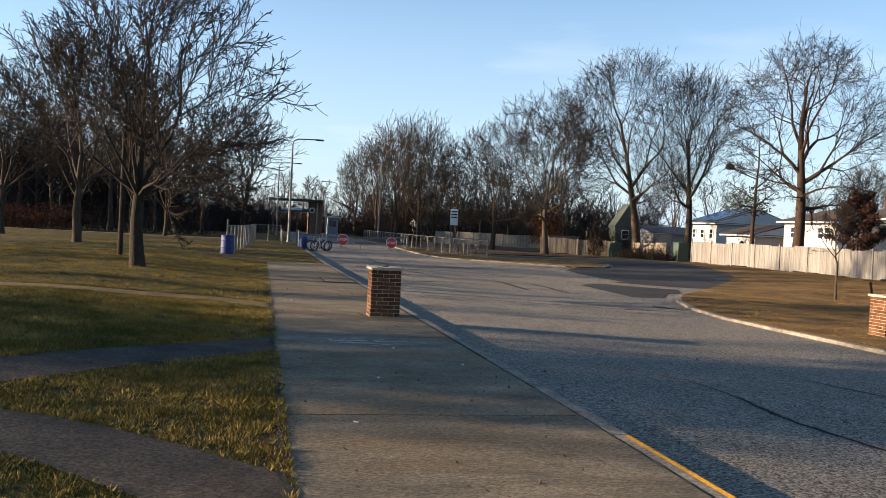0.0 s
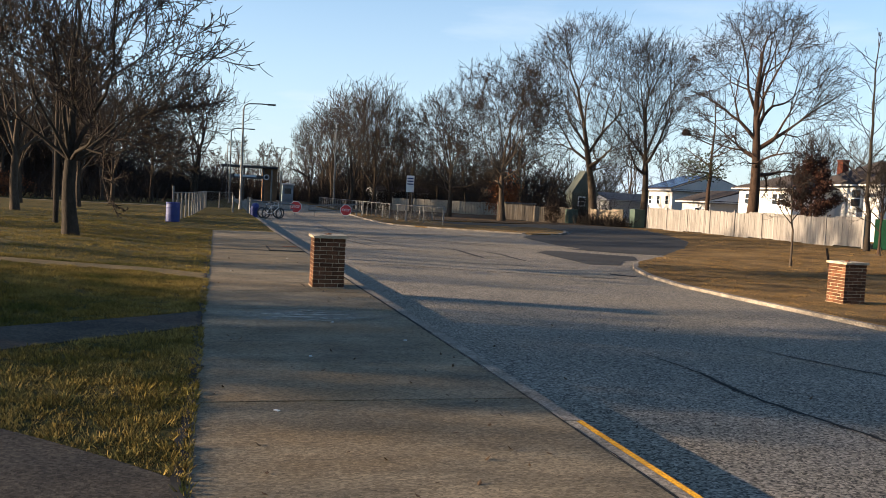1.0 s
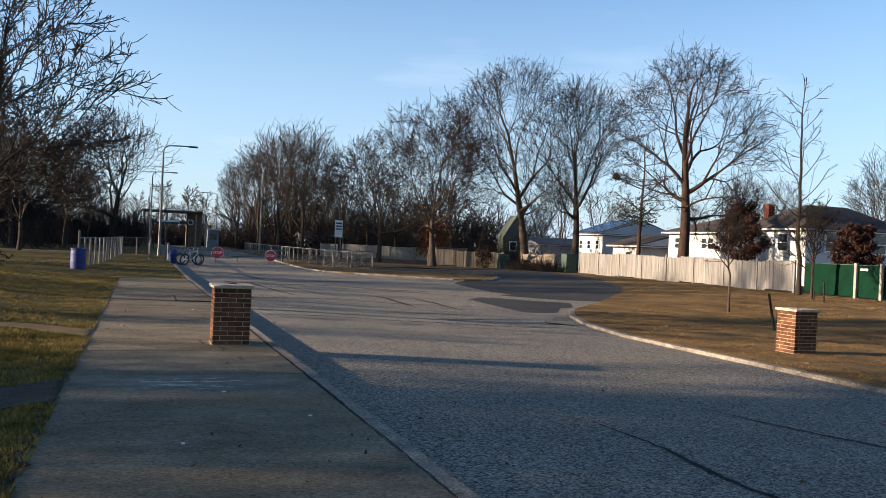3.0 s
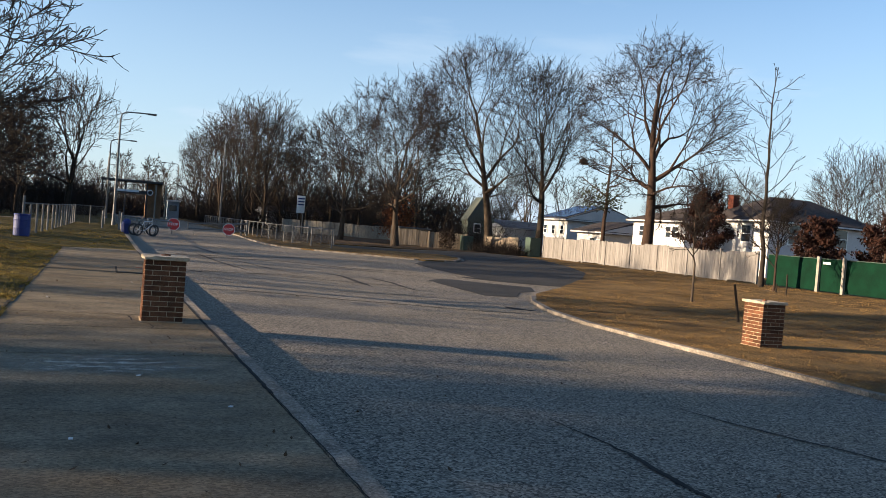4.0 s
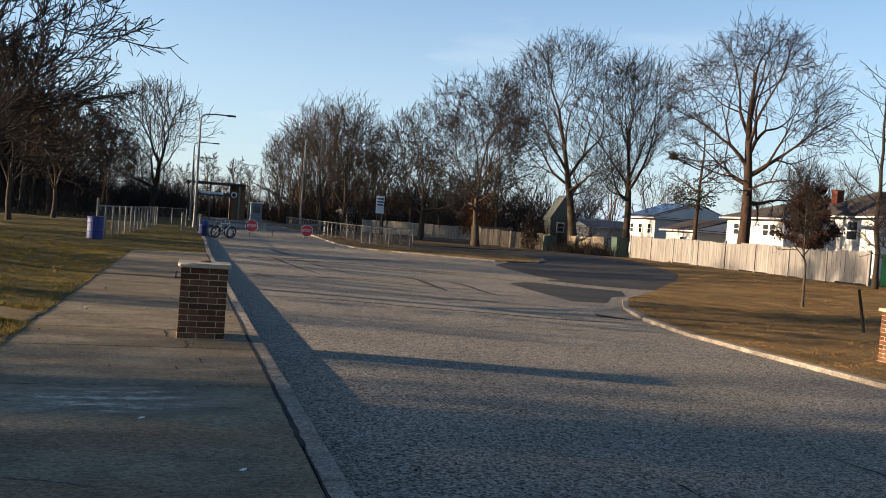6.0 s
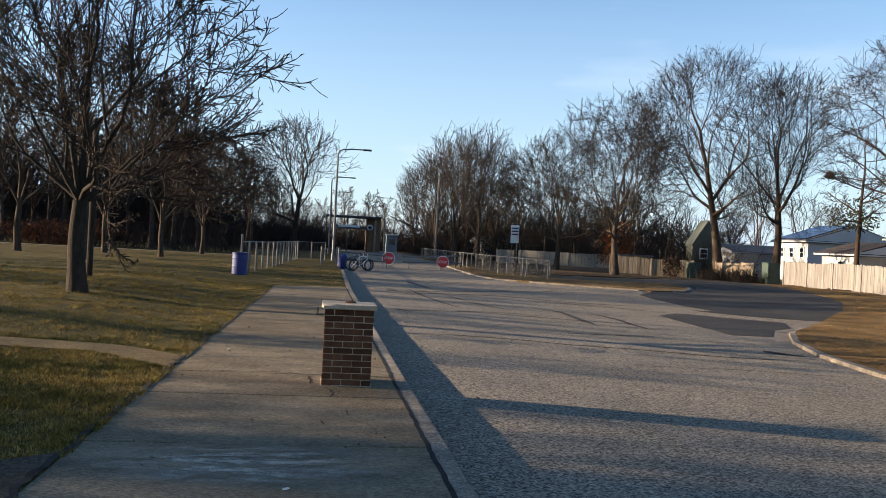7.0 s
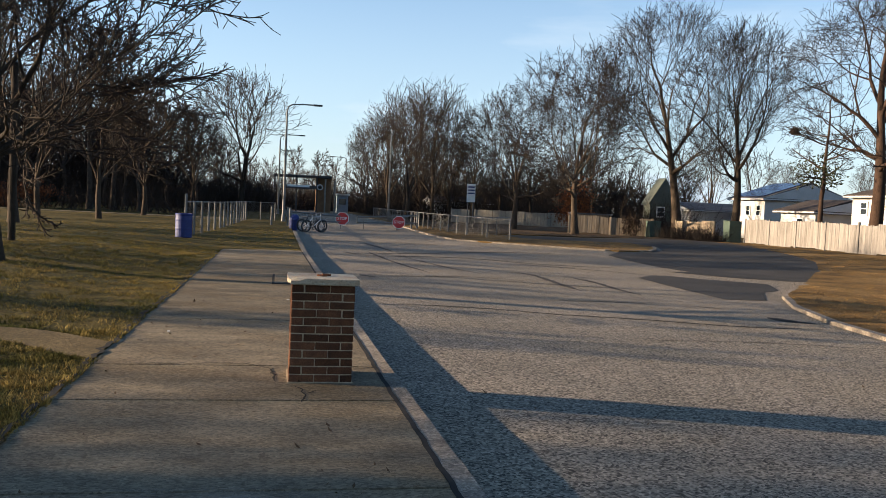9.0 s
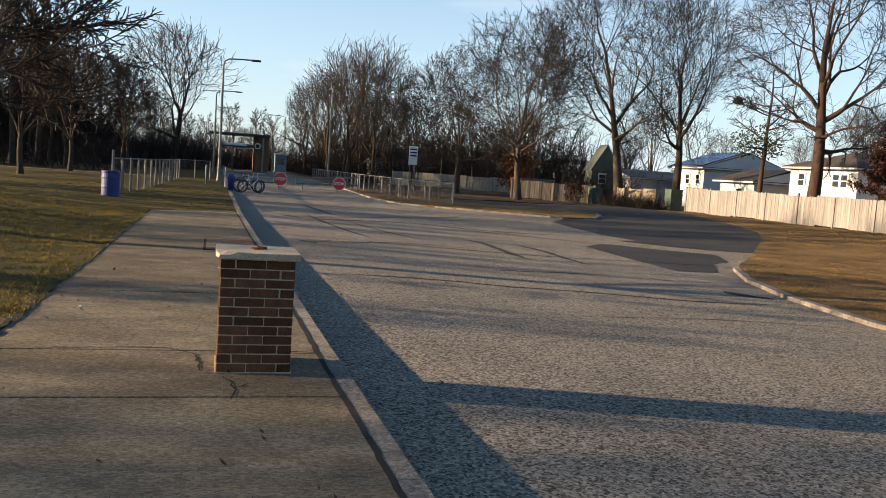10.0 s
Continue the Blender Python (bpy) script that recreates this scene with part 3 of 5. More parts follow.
ys_near = np.r_[np.arange(-40, 30, 0.5), np.arange(30, 60, 1.0), np.arange(60, 141, 5)]
tagged(part("ground", strip_mesh("ground", np.r_[np.arange(-60, 140, 10), np.linspace(140, 1500, 12)], lambda y: -900, lambda y: 900, 90, -0.45), M_EARTH),
       "flat wintry ground reaching away to the horizon", "ground", kind="structure")
tagged(part("road", strip_mesh("road", np.r_[np.arange(-40, 60, 1.0), np.arange(60, 181, 6)], lambda y: left_kerb(y) - 0.1, lambda y: 29.0 if y < 47 else 9.6, 60, road_dz, 0.1), M_ROAD),
       "worn grey asphalt road with pale aggregate and cracks", "road", kind="structure")


def apron_left(y):
    return float(np.interp(y, [16.0, 16.3, 17.1, 18.45, 18.75, 20.5, 23.5, 26, 29.1, 31, 34, 37, 47], [14.9, 14.25, 12.9, 11.8, 12.7, 12.45, 12.5, 12.8, 14.6, 17.5, 18.6, 12.2, 12.2]))


def apron_right(y):
    return float(np.interp(y, [16.0, 20.6, 24, 28.3, 38, 47], [15.2, 18.9, 21.0, 22.8, 25.8, 27.6]))


tagged(part("road_apron", strip_mesh("road_apron", np.arange(16.0, 47.1, 0.25), apron_left, apron_right, 16, lambda x, y: road_dz(x, y, 0.008)), M_APRON),
       "darker newer asphalt apron of the side entrance", "road", kind="structure")
tagged(part("road_patch", strip_mesh("road_patch", np.arange(10.35, 16.95, 0.15), lambda y: float(np.interp(y, [10.3, 13.2, 15.7, 17.0], [9.3, 9.43, 9.6, 10.7])),
       lambda y: float(np.interp(y, [10.4, 12.3, 13.0, 14.97, 15.8, 17.0], [10.35, 11.43, 12.3, 13.2, 11.95, 10.8])), 8, lambda x, y: road_dz(x, y, 0.008)), M_APRON),
       "dark rectangular asphalt repair patch in the road", "road", kind="structure")
lawn_ys = np.r_[np.arange(-60, -14, 4), np.arange(-14, 30, 0.5), np.arange(30, 140, 4), [170, 230]]
tagged(part("lawn", strip_mesh("lawn", lawn_ys, lambda y: -260.0, lambda y: -1.91 if y < 18.4 else left_kerb(y) - 0.16, 120, 0.0, 0.4, 0.004, 3.0), M_LAWN),
       "mown winter lawn, patchy green and straw yellow", "lawn", kind="structure")
tagged(part("verge", strip_mesh("verge", ys_near, verge_left, lambda y: 260.0, 90, 0.0, 0.3, 0.006), M_VERGE),
       "dry yellow-brown grass verge beside the road", "grass verge", kind="structure")
tagged(part("island", strip_mesh("island", np.r_[np.arange(28.9, 60, 0.35), np.arange(60, 141, 5)], island_left, island_right, 30, 0.0, 0.3, 0.01), M_VERGE),
       "narrow strip of dry grass inside a kerb", "grass verge", kind="structure")
tagged(part("woodland_floor", strip_mesh("woodland_floor", np.arange(44.5, 141, 1.5), lambda y: max(island_left(y) + 1.2, 10.2), lambda y: 32.0, 14, 0.012, 0.2, 0.02), M_LITTER),
       "brown leaf litter under the bare trees", "ground", kind="structure")

# paths across the lawn
for pts, w, lab in (([(-1.3, -3.0), (-1.95, -3.55), (-2.8, -4.4), (-3.53, -5.25), (-4.34, -6.45), (-4.9, -7.4)], 0.85, "curved concrete footpath through the lawn"),
                    ([(-1.3, -10.7), (-1.95, -10.05), (-2.5, -9.4), (-3.15, -8.82), (-3.7, -8.5), (-4.4, -8.35), (-6, -8.2), (-9, -8.1), (-16, -8.0)], 0.9, "curved grey footpath edged by turf"),
                    ([(-1.3, 1.0), (-1.95, 1.35), (-2.65, 1.95), (-3.2, 2.05), (-4.6, 1.7), (-6.6, 1.75), (-12, 2.0), (-30, 2.5)], 0.7, "narrow worn footpath across the lawn")):
    tagged(part("footpath", ribbon_mesh("footpath", pts, w, 0.009, 0.1, 0.1, 0.0, 1, False, -1.93), M_PATH if w > 0.8 else M_WORN), lab, "footpath", kind="structure")
tagged(part("footpath", ribbon_mesh("footpath", [(-120, 58), (-30, 56), (-10, 54), (-2.6, 53)], 1.6, 0.022, 1.0, 0.1), M_WALK), "pale footpath along the wood's edge", "footpath", kind="structure")

# pavement of cast slabs, with open joints
pavement = thing("pavement", "concrete pavement of long cast slabs, stained and cracked", "pavement", kind="structure")
joints = [-40, -31, -22, -17.2, -12.4, -7.62, -2.62, -0.62, 0.72, 3.65, 8.0, 13.2, 18.45]
for a, b in zip(joints, joints[1:]):
    bm = bmesh.new()
    box(bm, -1.92, a + 0.011, -0.14, 0, b - 0.011, 0.0, 0.009)
    for v in bm.verts:
        if v.co.x > -0.1:
            v.co.x += left_kerb((a if v.co.y < (a + b) / 2 else b)) - 0.157
    part("slab", bm, M_WALK, pavement, m=pose(0, 0, 0.0))
part("bedding", box(bmesh.new(), -1.85, -40, -0.3, 0.3, 18.4, -0.035), M_LITTER, pavement)


def kerb_run(name, pts, material_of, step, width, label, up=0.0):
    k = thing(name, label, "kerb", kind="structure")
    c = along(pts, step)
    for i, (p, q) in enumerate(zip(c, c[1:])):
        d = Vector((q[0] - p[0], q[1] - p[1], 0))
        L = d.length
        bm = bmesh.new()
        box(bm, 0, 0.004, -0.34, width, L - 0.004, up, 0.012)
        for v in bm.verts:
            v.co.z += tz(*(p if v.co.y < L / 2 else q)) + random.uniform(-0.003, 0.003)
        part("kerb_stone", bm, material_of((p[1] + q[1]) / 2), k, m=pose(p[0], p[1], 0, 0, 0, math.degrees(math.atan2(-d.x, d.y))))
    return k


kerb_run("kerb_1", [(left_kerb(y) - 0.145, y) for y in np.arange(-8.3, 36, 2.4)], lambda y: M_KERB, 3.05, 0.145, "rough concrete kerb along the pavement")
kerb_run("kerb_4", [(left_kerb(y) - 0.145, y) for y in np.linspace(-40.0, -8.3, 14)], lambda y: M_KERB, 3.05, 0.09, "concrete kerb beside the yellow line")
kerb_run("kerb_5", [(left_kerb(y) - 0.055, y) for y in np.linspace(-40.0, -8.3, 14)], lambda y: M_YELLOW, 3.05, 0.055, "road-side edge of the kerb in worn yellow paint")
kerb_run("kerb_2", RIGHT_KERB, lambda y: M_KERB, 2.4, 0.16, "pale concrete kerb round the dry verge")
kerb_run("kerb_3", ISLAND_KERB[::-1], lambda y: M_KERB, 2.4, 0.16, "pale concrete kerb round the fenced island")

# cracks, seams and scuffs, plus one painted shadow strip by the far kerb
cracks = [([(1.25, 6.75), (2.3, 6.85), (3.33, 6.77), (4.17, 6.5), (5.1, 6.43), (6.0, 6.26), (6.83, 6.0), (7.76, 5.86), (8.7, 5.86)], 0.085, M_TAR_SHADOW), ([(3.1, -4.7), (3.2, -5.8), (3.1, -7.0), (3.3, -9), (3.2, -14)], 0.06, M_TAR_SHADOW),
          ([(5.0, -4.0), (5.3, -5.0), (5.8, -6.4), (6.1, -9)], 0.05, M_SKID), ([(1.5, 19.6), (4.5, 22.6), (8.6, 25.6), (12, 25)], 0.16, M_SKID),
          ([(6.1, 16.2), (6.42, 15.2), (6.36, 13.1), (6.3, 11.3)], 0.2, M_SKID), ([(7.35, 15.4), (7.57, 13.74), (7.5, 12.1), (7.54, 10.8)], 0.17, M_SKID),
          ([(2.6, 22.2), (2.9, 17.5), (3.4, 14.0)], 0.12, M_SKID), ([(1.3, 12.4), (4.0, 12.9), (7.8, 12.2)], 0.06, M_TAR_SHADOW),
          ([(4.2, 3.9), (6.5, 4.2), (8.5, 3.7)], 0.03, M_SKID), ([(3.6, 20.0), (4.3, 16.4), (5.0, 14.6)], 0.11, M_SKID), ([(1.2, 28.5), (4.0, 29.2), (7.4, 28.6)], 0.12, M_SKID),
          ([(2.1, 19.45), (4.05, 20.7), (6.0, 21.2), (8.1, 19.8), (10.6, 19.4)], 0.24, M_SKID), ([(3.05, 28.1), (3.6, 22.9)], 0.16, M_SKID), ([(1.2, 11.8), (2.6, 12.6), (4.3, 13.5), (6.0, 13.2)], 0.07, M_SKID),
          # the last strip of this row paints the shadow at the kerb drain
          ([(1.8, 20.9), (2.0, 20.5), (2.35, 20.3)], 0.3, M_SKID), ([(1.45, 12.3), (1.8, 11.8)], 0.16, M_SKID), ([(4.65, 8.84), (5.58, 8.95), (6.57, 9.11), (7.05, 8.88)], 0.07, M_SKID), ([(7.75, 8.85), (8.3, 8.5)], 0.06, M_SKID), ([(6.89, 19.7), (8.39, 18.7), (9.78, 17.6), (10.5, 16.8)], 0.12, M_SKID), ([(8.5, 7.3), (8.62, 6.8), (8.95, 6.5)], 0.3, M_TAR_SHADOW)]
for i, (pts, w, m_) in enumerate(cracks):
    tagged(part("road_crack", ribbon_mesh("road_crack", pts, w, lambda x, y: road_dz(x, y, 0.006), 0.12, 0, 0.012, 10 + i, True), m_), "dark irregular mark among the road's cracks and one painted shadow", "crack", group="road cracks", kind="structure")
for i, (pts, w) in enumerate([([(-1.59, 0.76), (-1.1, 0.78), (-0.66, 0.8), (-0.42, 0.59), (-0.25, 0.56)], 0.018), ([(-0.41, 0.6), (-0.37, 0.29), (-0.35, 0.03)], 0.022), ([(-0.21, -0.1), (-0.13, -0.41), (-0.17, -0.71)], 0.014), ([(-0.05, -0.3), (-0.13, -0.42)], 0.02), ([(0.3, 0.62), (0.56, 0.66)], 0.02),
                              ([(-1.84, -5.2), (-1.2, -5.05), (-0.5, -5.3)], 0.008)]):
    tagged(part("pavement_crack", ribbon_mesh("pavement_crack", pts, w, 0.004, 0.06, 0, 0.01, 40 + i, True), M_TAR_SHADOW), "dark crack running across the pavement", "crack", group="pavement cracks", kind="structure")
for a, b, wide in ((-30, -4.4, 0.011), (-4.5, 18.5, 0.038)):
    joint = part("kerb_joint", ribbon_mesh("kerb_joint", [(left_kerb(y) - 0.152, y) for y in np.arange(a, b, 1.5)], wide, 0.003, 0.14, 0, 0.004, 77), M_TAR_SHADOW)
    tagged(joint, "dark earth-filled joint between kerb and pavement", "joint", kind="structure")
tagged(part("salt_stain", ribbon_mesh("salt_stain", [(-1.88, -3.22), (-0.7, -3.2), (0.5, -3.18)], 1.5, 0.004, 0.05), M_STAIN), "blotchy pale salt stain drying on the pavement", "stain", kind="structure")
tagged(part("turf_edge", ribbon_mesh("turf_edge", [(-1.94, y) for y in np.arange(-30, 18.5, 1.5)], 0.05, 0.012, 0.1, 0, 0.02, 78), M_TAR_SHADOW), "dark earthy gap between turf and pavement", "edge", kind="structure")
# inspection cover let into the pavement
cover = thing("inspection_cover", "square concrete inspection cover with a rusty slot", "cover", pose(0.05, 9.15, 0.002))
part("frame", box(bmesh.new(), -0.5, -0.95, -0.03, 0.40, 0.95, 0.008, 0.003), M_TAR_SHADOW, cover, "dark frame")
part("lid", box(bmesh.new(), -0.455, -0.87, -0.02, 0.355, 0.87, 0.013, 0.004), M_WALK, cover)
part("slot", box(bmesh.new(), -0.05, 0.62, 0.0, 0.34, 0.84, 0.018, 0.003), M_RUST, cover)

# ---- brick pillars ----
BRICK_L, BRICK_W, BRICK_H, COURSE = 0.198, 0.0955, 0.0575, 0.0665


def brick_mesh(seed):
    rng = random.Random(seed)
    bm = box(bmesh.new(), -BRICK_L / 2, -BRICK_W / 2, 0, BRICK_L / 2, BRICK_W / 2, BRICK_H)
    bmesh.ops.bevel(bm, geom=bm.edges[:], offset=0.004, segments=1, affect="EDGES")
    for v in bm.verts:
        v.co += Vector([rng.uniform(-0.0015, 0.0015) for _ in range(3)])
    return mesh_of(bm, "brick")


BRICKS = [brick_mesh(i) for i in range(5)]
for me in BRICKS:
    me.materials.append(M_BRICK)


def brick_pillar(label, m):
    t = thing("brick_pillar", label, "pillar", m, group="brick pillars beside the road")
    half, unit = 0.255, 0.2045
    part("core", box(bmesh.new(), -half + 0.007, -half + 0.007, -0.2, half - 0.007, half - 0.007, 12 * COURSE + 0.003), M_MORTAR, t, "pale mortar bed")
    part("footing", box(bmesh.new(), -half - 0.012, -half - 0.008, -0.2, half + 0.01, half + 0.01, 0.008, 0.003), M_MORTAR, t, "smeared mortar footing")
    rng = random.Random(4)
    for c in range(12):
        for side in range(4):
            for k in range(2):
                off = -half + unit * (k + 0.5) - 0.002
                x = off if c % 2 == 0 else -off
                loc = pose(0, 0, 0, 0, 0, 90 * side) @ pose(x + rng.uniform(-0.002, 0.002), -half + BRICK_W / 2 + rng.uniform(-0.002, 0.002), c * COURSE + 0.006)
                part("brick", rng.choice(BRICKS), None, t, m=loc @ pose(0, 0, 0, 0, rng.uniform(-0.4, 0.4), rng.uniform(-0.5, 0.5)))
    bm = box(bmesh.new(), -half - 0.035, -half - 0.035, 0, half + 0.035, half + 0.035, 0.048)
    bmesh.ops.subdivide_edges(bm, edges=bm.edges[:], cuts=7, use_grid_fill=True)
    for v in bm.verts:
        edge = max(abs(v.co.x), abs(v.co.y)) > half + 0.03
        n_ = noise.noise(v.co * 14) * 0.5 + noise.noise(v.co * 31) * 0.5
        if edge:
            v.co.x *= 1 - max(0, n_) * 0.05
            v.co.y *= 1 - max(0, n_) * 0.05
            v.co.z += n_ * 0.006
        corner = Vector((v.co.x + half + 0.03, v.co.y + half + 0.03)).length
        if corner < 0.09:
            v.co.z = max(0.004, v.co.z - 0.02)
            v.co.x += 0.02
    bmesh.ops.bevel(bm, geom=[e for e in bm.edges if e.calc_face_angle(0) > 0.9], offset=0.004, segments=2, affect="EDGES")
    cap = part("capstone", bm, M_CAP, t, "chipped pale stone cap with rust stains", pose(0, 0, 12 * COURSE + 0.004))
    bm = rod(bmesh.new(), (0.0, 0.02, 0.046), (0.0, 0.02, 0.06), 0.05, 0.045, 12)
    rod(bm, (0.0, 0.02, 0.058), (0.07, 0.035, 0.056), 0.012, 0.01, 8)
    part("bolt_stub", bm, M_RUST, cap, "rusted stub of a removed fixing")
    return t


pillar = brick_pillar("brown brick pillar with a chipped pale stone cap, standing on the pavement", pose(0, 0.255, 0))
copy_thing(pillar, pose(10.75, 1.0, tz(10.75, 1.0), 0, 0, 0))["label"] = "sunlit brick pillar with stone cap, standing on the dry verge"

# ---- fences ----
def plank_mesh(w, h, t, seed, dog=True):
    rng = random.Random(seed)
    bm = bmesh.new()
    pr = [(-w / 2, 0), (w / 2, 0), (w / 2, h - (0.03 if dog else 0)), (w / 2 - 0.03, h), (-w / 2 + 0.03, h), (-w / 2, h - (0.03 if dog else 0))]
    f = bm.faces.new([bm.verts.new((x + rng.uniform(-0.002, 0.002), 0, z)) for x, z in pr])
    g = bmesh.ops.extrude_face_region(bm, geom=[f])
    for v in g["geom"]:
        if isinstance(v, bmesh.types.BMVert):
            v.co.y += t
    bmesh.ops.recalc_face_normals(bm, faces=bm.faces[:])
    return mesh_of(bm, "plank")


def plank_fence(name, label, a, b, h, material, w=0.14, gap=0.006, ragged=0.02, post_step=2.4, post_up=0.04, seed=3, posts=True):
    rng = random.Random(seed)
    A, B = Vector((*a, 0)), Vector((*b, 0))
    d = B - A
    L, yaw = d.length, math.degrees(math.atan2(d.y, d.x))
    t = thing(name, label, "fence", pose(a[0], a[1], 0, 0, 0, yaw))
    shapes = [plank_mesh(w, h + i * 0.008, 0.02, seed + i) for i in range(4)]
    for me in shapes:
        me.materials.append(material)
    n = int(L / (w + gap))
    for i in range(n):
        s = (i + 0.5) * L / n
        p = A + d * (s / L)
        panel = math.sin(int(s / post_step) * 2.1 + seed) * ragged
        part("plank", shapes[i % 4], None, t, m=pose(s, rng.uniform(-0.006, 0.006), tz(p.x, p.y) + 0.03 + panel + rng.uniform(-ragged, ragged) * 0.35, 0, rng.uniform(-0.6, 0.6), rng.uniform(-1.5, 1.5)))
    z0, z1 = tz(*a), tz(*b)
    for z in (0.35, h - 0.3):
        part("rail", rod(bmesh.new(), (0, 0.05, z0 + z), (L, 0.05, z1 + z), 0.04, None, 4), material, t)
    if posts:
        k = int(L / post_step)
        for i in range(k + 1):
            s = i * L / k
            p = A + d * (s / L)
            part("post", box(bmesh.new(), s - 0.05, -0.045, -0.3, s + 0.05, 0.055, h + post_up + 0.05, 0.008), material, t, m=pose(0, 0, tz(p.x, p.y), 0, rng.uniform(-0.5, 0.5), 0))
    return t


plank_fence("plank_fence", "pale weathered close-boarded timber fence lit by low sun", (28.2, 42.2), (28.35, 21.0), 1.44, M_PLANK, 0.14, 0.006, 0.045)
plank_fence("plank_fence", "old brown boarded fence under the trees", (20.5, 53.2), (26.2, 51.4), 1.25, M_OLDPLANK, 0.15, 0.015, 0.05, seed=8)
plank_fence("plank_fence", "whitish boarded fence far behind the trees", (16.5, 77.0), (27.5, 72.0), 1.3, M_POSTPALE, 0.3, 0.01, 0.03, seed=11)
plank_fence("plank_fence", "low brown boarded fence beside the hedge", (26.6, 48.5), (27.6, 45.0), 1.2, M_OLDPLANK, 0.15, 0.015, 0.05, seed=12)


def chain_fence(label, pts, h, step=2.4, first_tall=0.0, mesh=0.11, post_r=0.036):
    t = thing("chain_link_fence", label, "fence")
    for a, b in zip(pts, pts[1:]):
        A, B = Vector((a[0], a[1], tz(*a))), Vector((b[0], b[1], tz(*b)))
        d = B - A
        n = max(1, round(d.length / step))
        for i in range(n + (b == pts[-1])):
            p = A + d * (i / n)
            extra = first_tall if (i == 0 and a == pts[0]) else 0.0
            part("post", rod(bmesh.new(), p - Vector((0, 0, 0.3)), p + Vector((0, 0, h + 0.03 + extra)), post_r, None, 8), M_GALV, t)
        part("top_rail", rod(bmesh.new(), A + Vector((0, 0, h)), B + Vector((0, 0, h)), 0.021, None, 6), M_GALV, t)
        L, u = d.length, d.normalized()
        k = int((L + h) / mesh)
        V, F = [], []
        for i in range(k):
            for sgn in (1, -1):
                s0 = i * mesh - h if sgn > 0 else i * mesh
                s1 = s0 + sgn * h
                lo, hi = (s0, 0.02), (s1, h)
                pts2 = []
                for (s, z), (s_, z_) in ((lo, hi), (hi, lo)):
                    c = min(max(s, 0), L)
                    f = 0 if s_ == s else (c - s) / (s_ - s)
                    pts2.append((c, z + (z_ - z) * f))
                (sa, za), (sb, zb) = pts2
                if abs(sa - sb) < 0.02 or not (0 <= min(za, zb) and max(za, zb) <= h + 0.01):
                    continue
                base = len(V)
                w = 0.004
                for s, z in ((sa, za), (sb, zb)):
                    q = A + u * s + Vector((0, 0, z))
                    V += [q + Vector((0, 0, w)), q - Vector((0, 0, w)) + u * w, q - Vector((0, 0, w)) - u * w]
                for j in range(3):
                    F.append((base + j, base + (j + 1) % 3, base + 3 + (j + 1) % 3, base + 3 + j))
        part("wire_mesh", raw_mesh("wire_mesh", V, F), M_GALV, t)
    return t


chain_fence("low galvanised chain-link fence along the kerb", [(11.0, 34.6), (9.7, 38.9), (9.3, 47.0), (9.3, 62.0), (9.6, 85.0)], 1.0, 2.0)
chain_fence("galvanised chain-link fence standing across the grass", [(9.75, 38.9), (13.4, 43.5)], 1.0, 1.8)
chain_fence("chain-link fence with steel posts across the lawn", [(-3.55, 24.2), (-3.0, 34.0), (-2.5, 52.0)], 1.2, 1.9, 0.25, post_r=0.045)
chain_fence("chain-link fence closing off the lawn's far end", [(-2.5, 52.0), (-0.6, 52.5)], 1.2, 1.0)
for p in ((-0.75, 42.5), (0.25, 40.3)):
    b_ = thing("bollard", "short steel post at the road's edge", "post", pose(*p, tz(*p)), "steel posts by the gate")
    part("shaft", rod(bmesh.new(), (0, 0, -0.2), (0, 0, 1.0), 0.055, None, 12), M_GALV, b_)
    part("cap", rod(bmesh.new(), (0, 0, 1.0), (0, 0, 1.03), 0.065, 0.03, 12), M_GALV, b_)

# green screened fence with its gate
gf = thing("screened_fence", "dark green fabric-screened fence with pale gate posts", "fence")
segs = [(28.6, 20.6), (28.55, 17.3), (28.55, 16.0), (28.7, 8.0), (28.8, -2.0), (28.8, -14.0)]
for i, (a, b) in enumerate(zip(segs, segs[1:])):
    n = max(2, int(abs(a[1] - b[1]) / 0.15))
    V, F = [], []
    for j in range(n + 1):
        x, y = a[0] + (b[0] - a[0]) * j / n, a[1] + (b[1] - a[1]) * j / n
        for k in range(6):
            z = 0.05 + 1.4 * k / 5
            V.append((x + 0.02 * math.sin(y * 2.1 + z) + 0.012 * math.sin(y * 7 + k), y, tz(x, y) + z + (0.015 * math.sin(y * 1.7) if k == 5 else 0)))
    for j in range(n):
        for k in range(5):
            F.append((j * 6 + k, j * 6 + 6 + k, j * 6 + 7 + k, j * 6 + 1 + k))
    me = raw_mesh("screen", V, F)
    ob = part("gate_screen" if i == 1 else "screen", me, M_GREEN, gf)
    ob.modifiers.new("thick", "SOLIDIFY").thickness = 0.012
    part("rail", rod(bmesh.new(), (a[0], a[1], tz(*a) + 1.46), (b[0], b[1], tz(*b) + 1.46), 0.02, None, 6), M_BIN_GREEN, gf)
for y in (17.35, 15.95):
    part("gate_post", box(bmesh.new(), 28.4, y - 0.07, -0.2, 28.52, y + 0.07, tz(28.5, y) + 1.55, 0.012), M_POSTPALE, gf)
for y in (12.0, 8.0, 4.0, 0, -4, -8):
    part("post", rod(bmesh.new(), (28.66, y, -0.2), (28.66, y, 1.6), 0.03, None, 8), M_BIN_GREEN, gf)
part("notice", box(bmesh.new(), 28.50, 16.75, tz(28.5, 16.8) + 1.22, 28.525, 17.15, tz(28.5, 16.8) + 1.32), M_WHITE, gf, "small white notice")

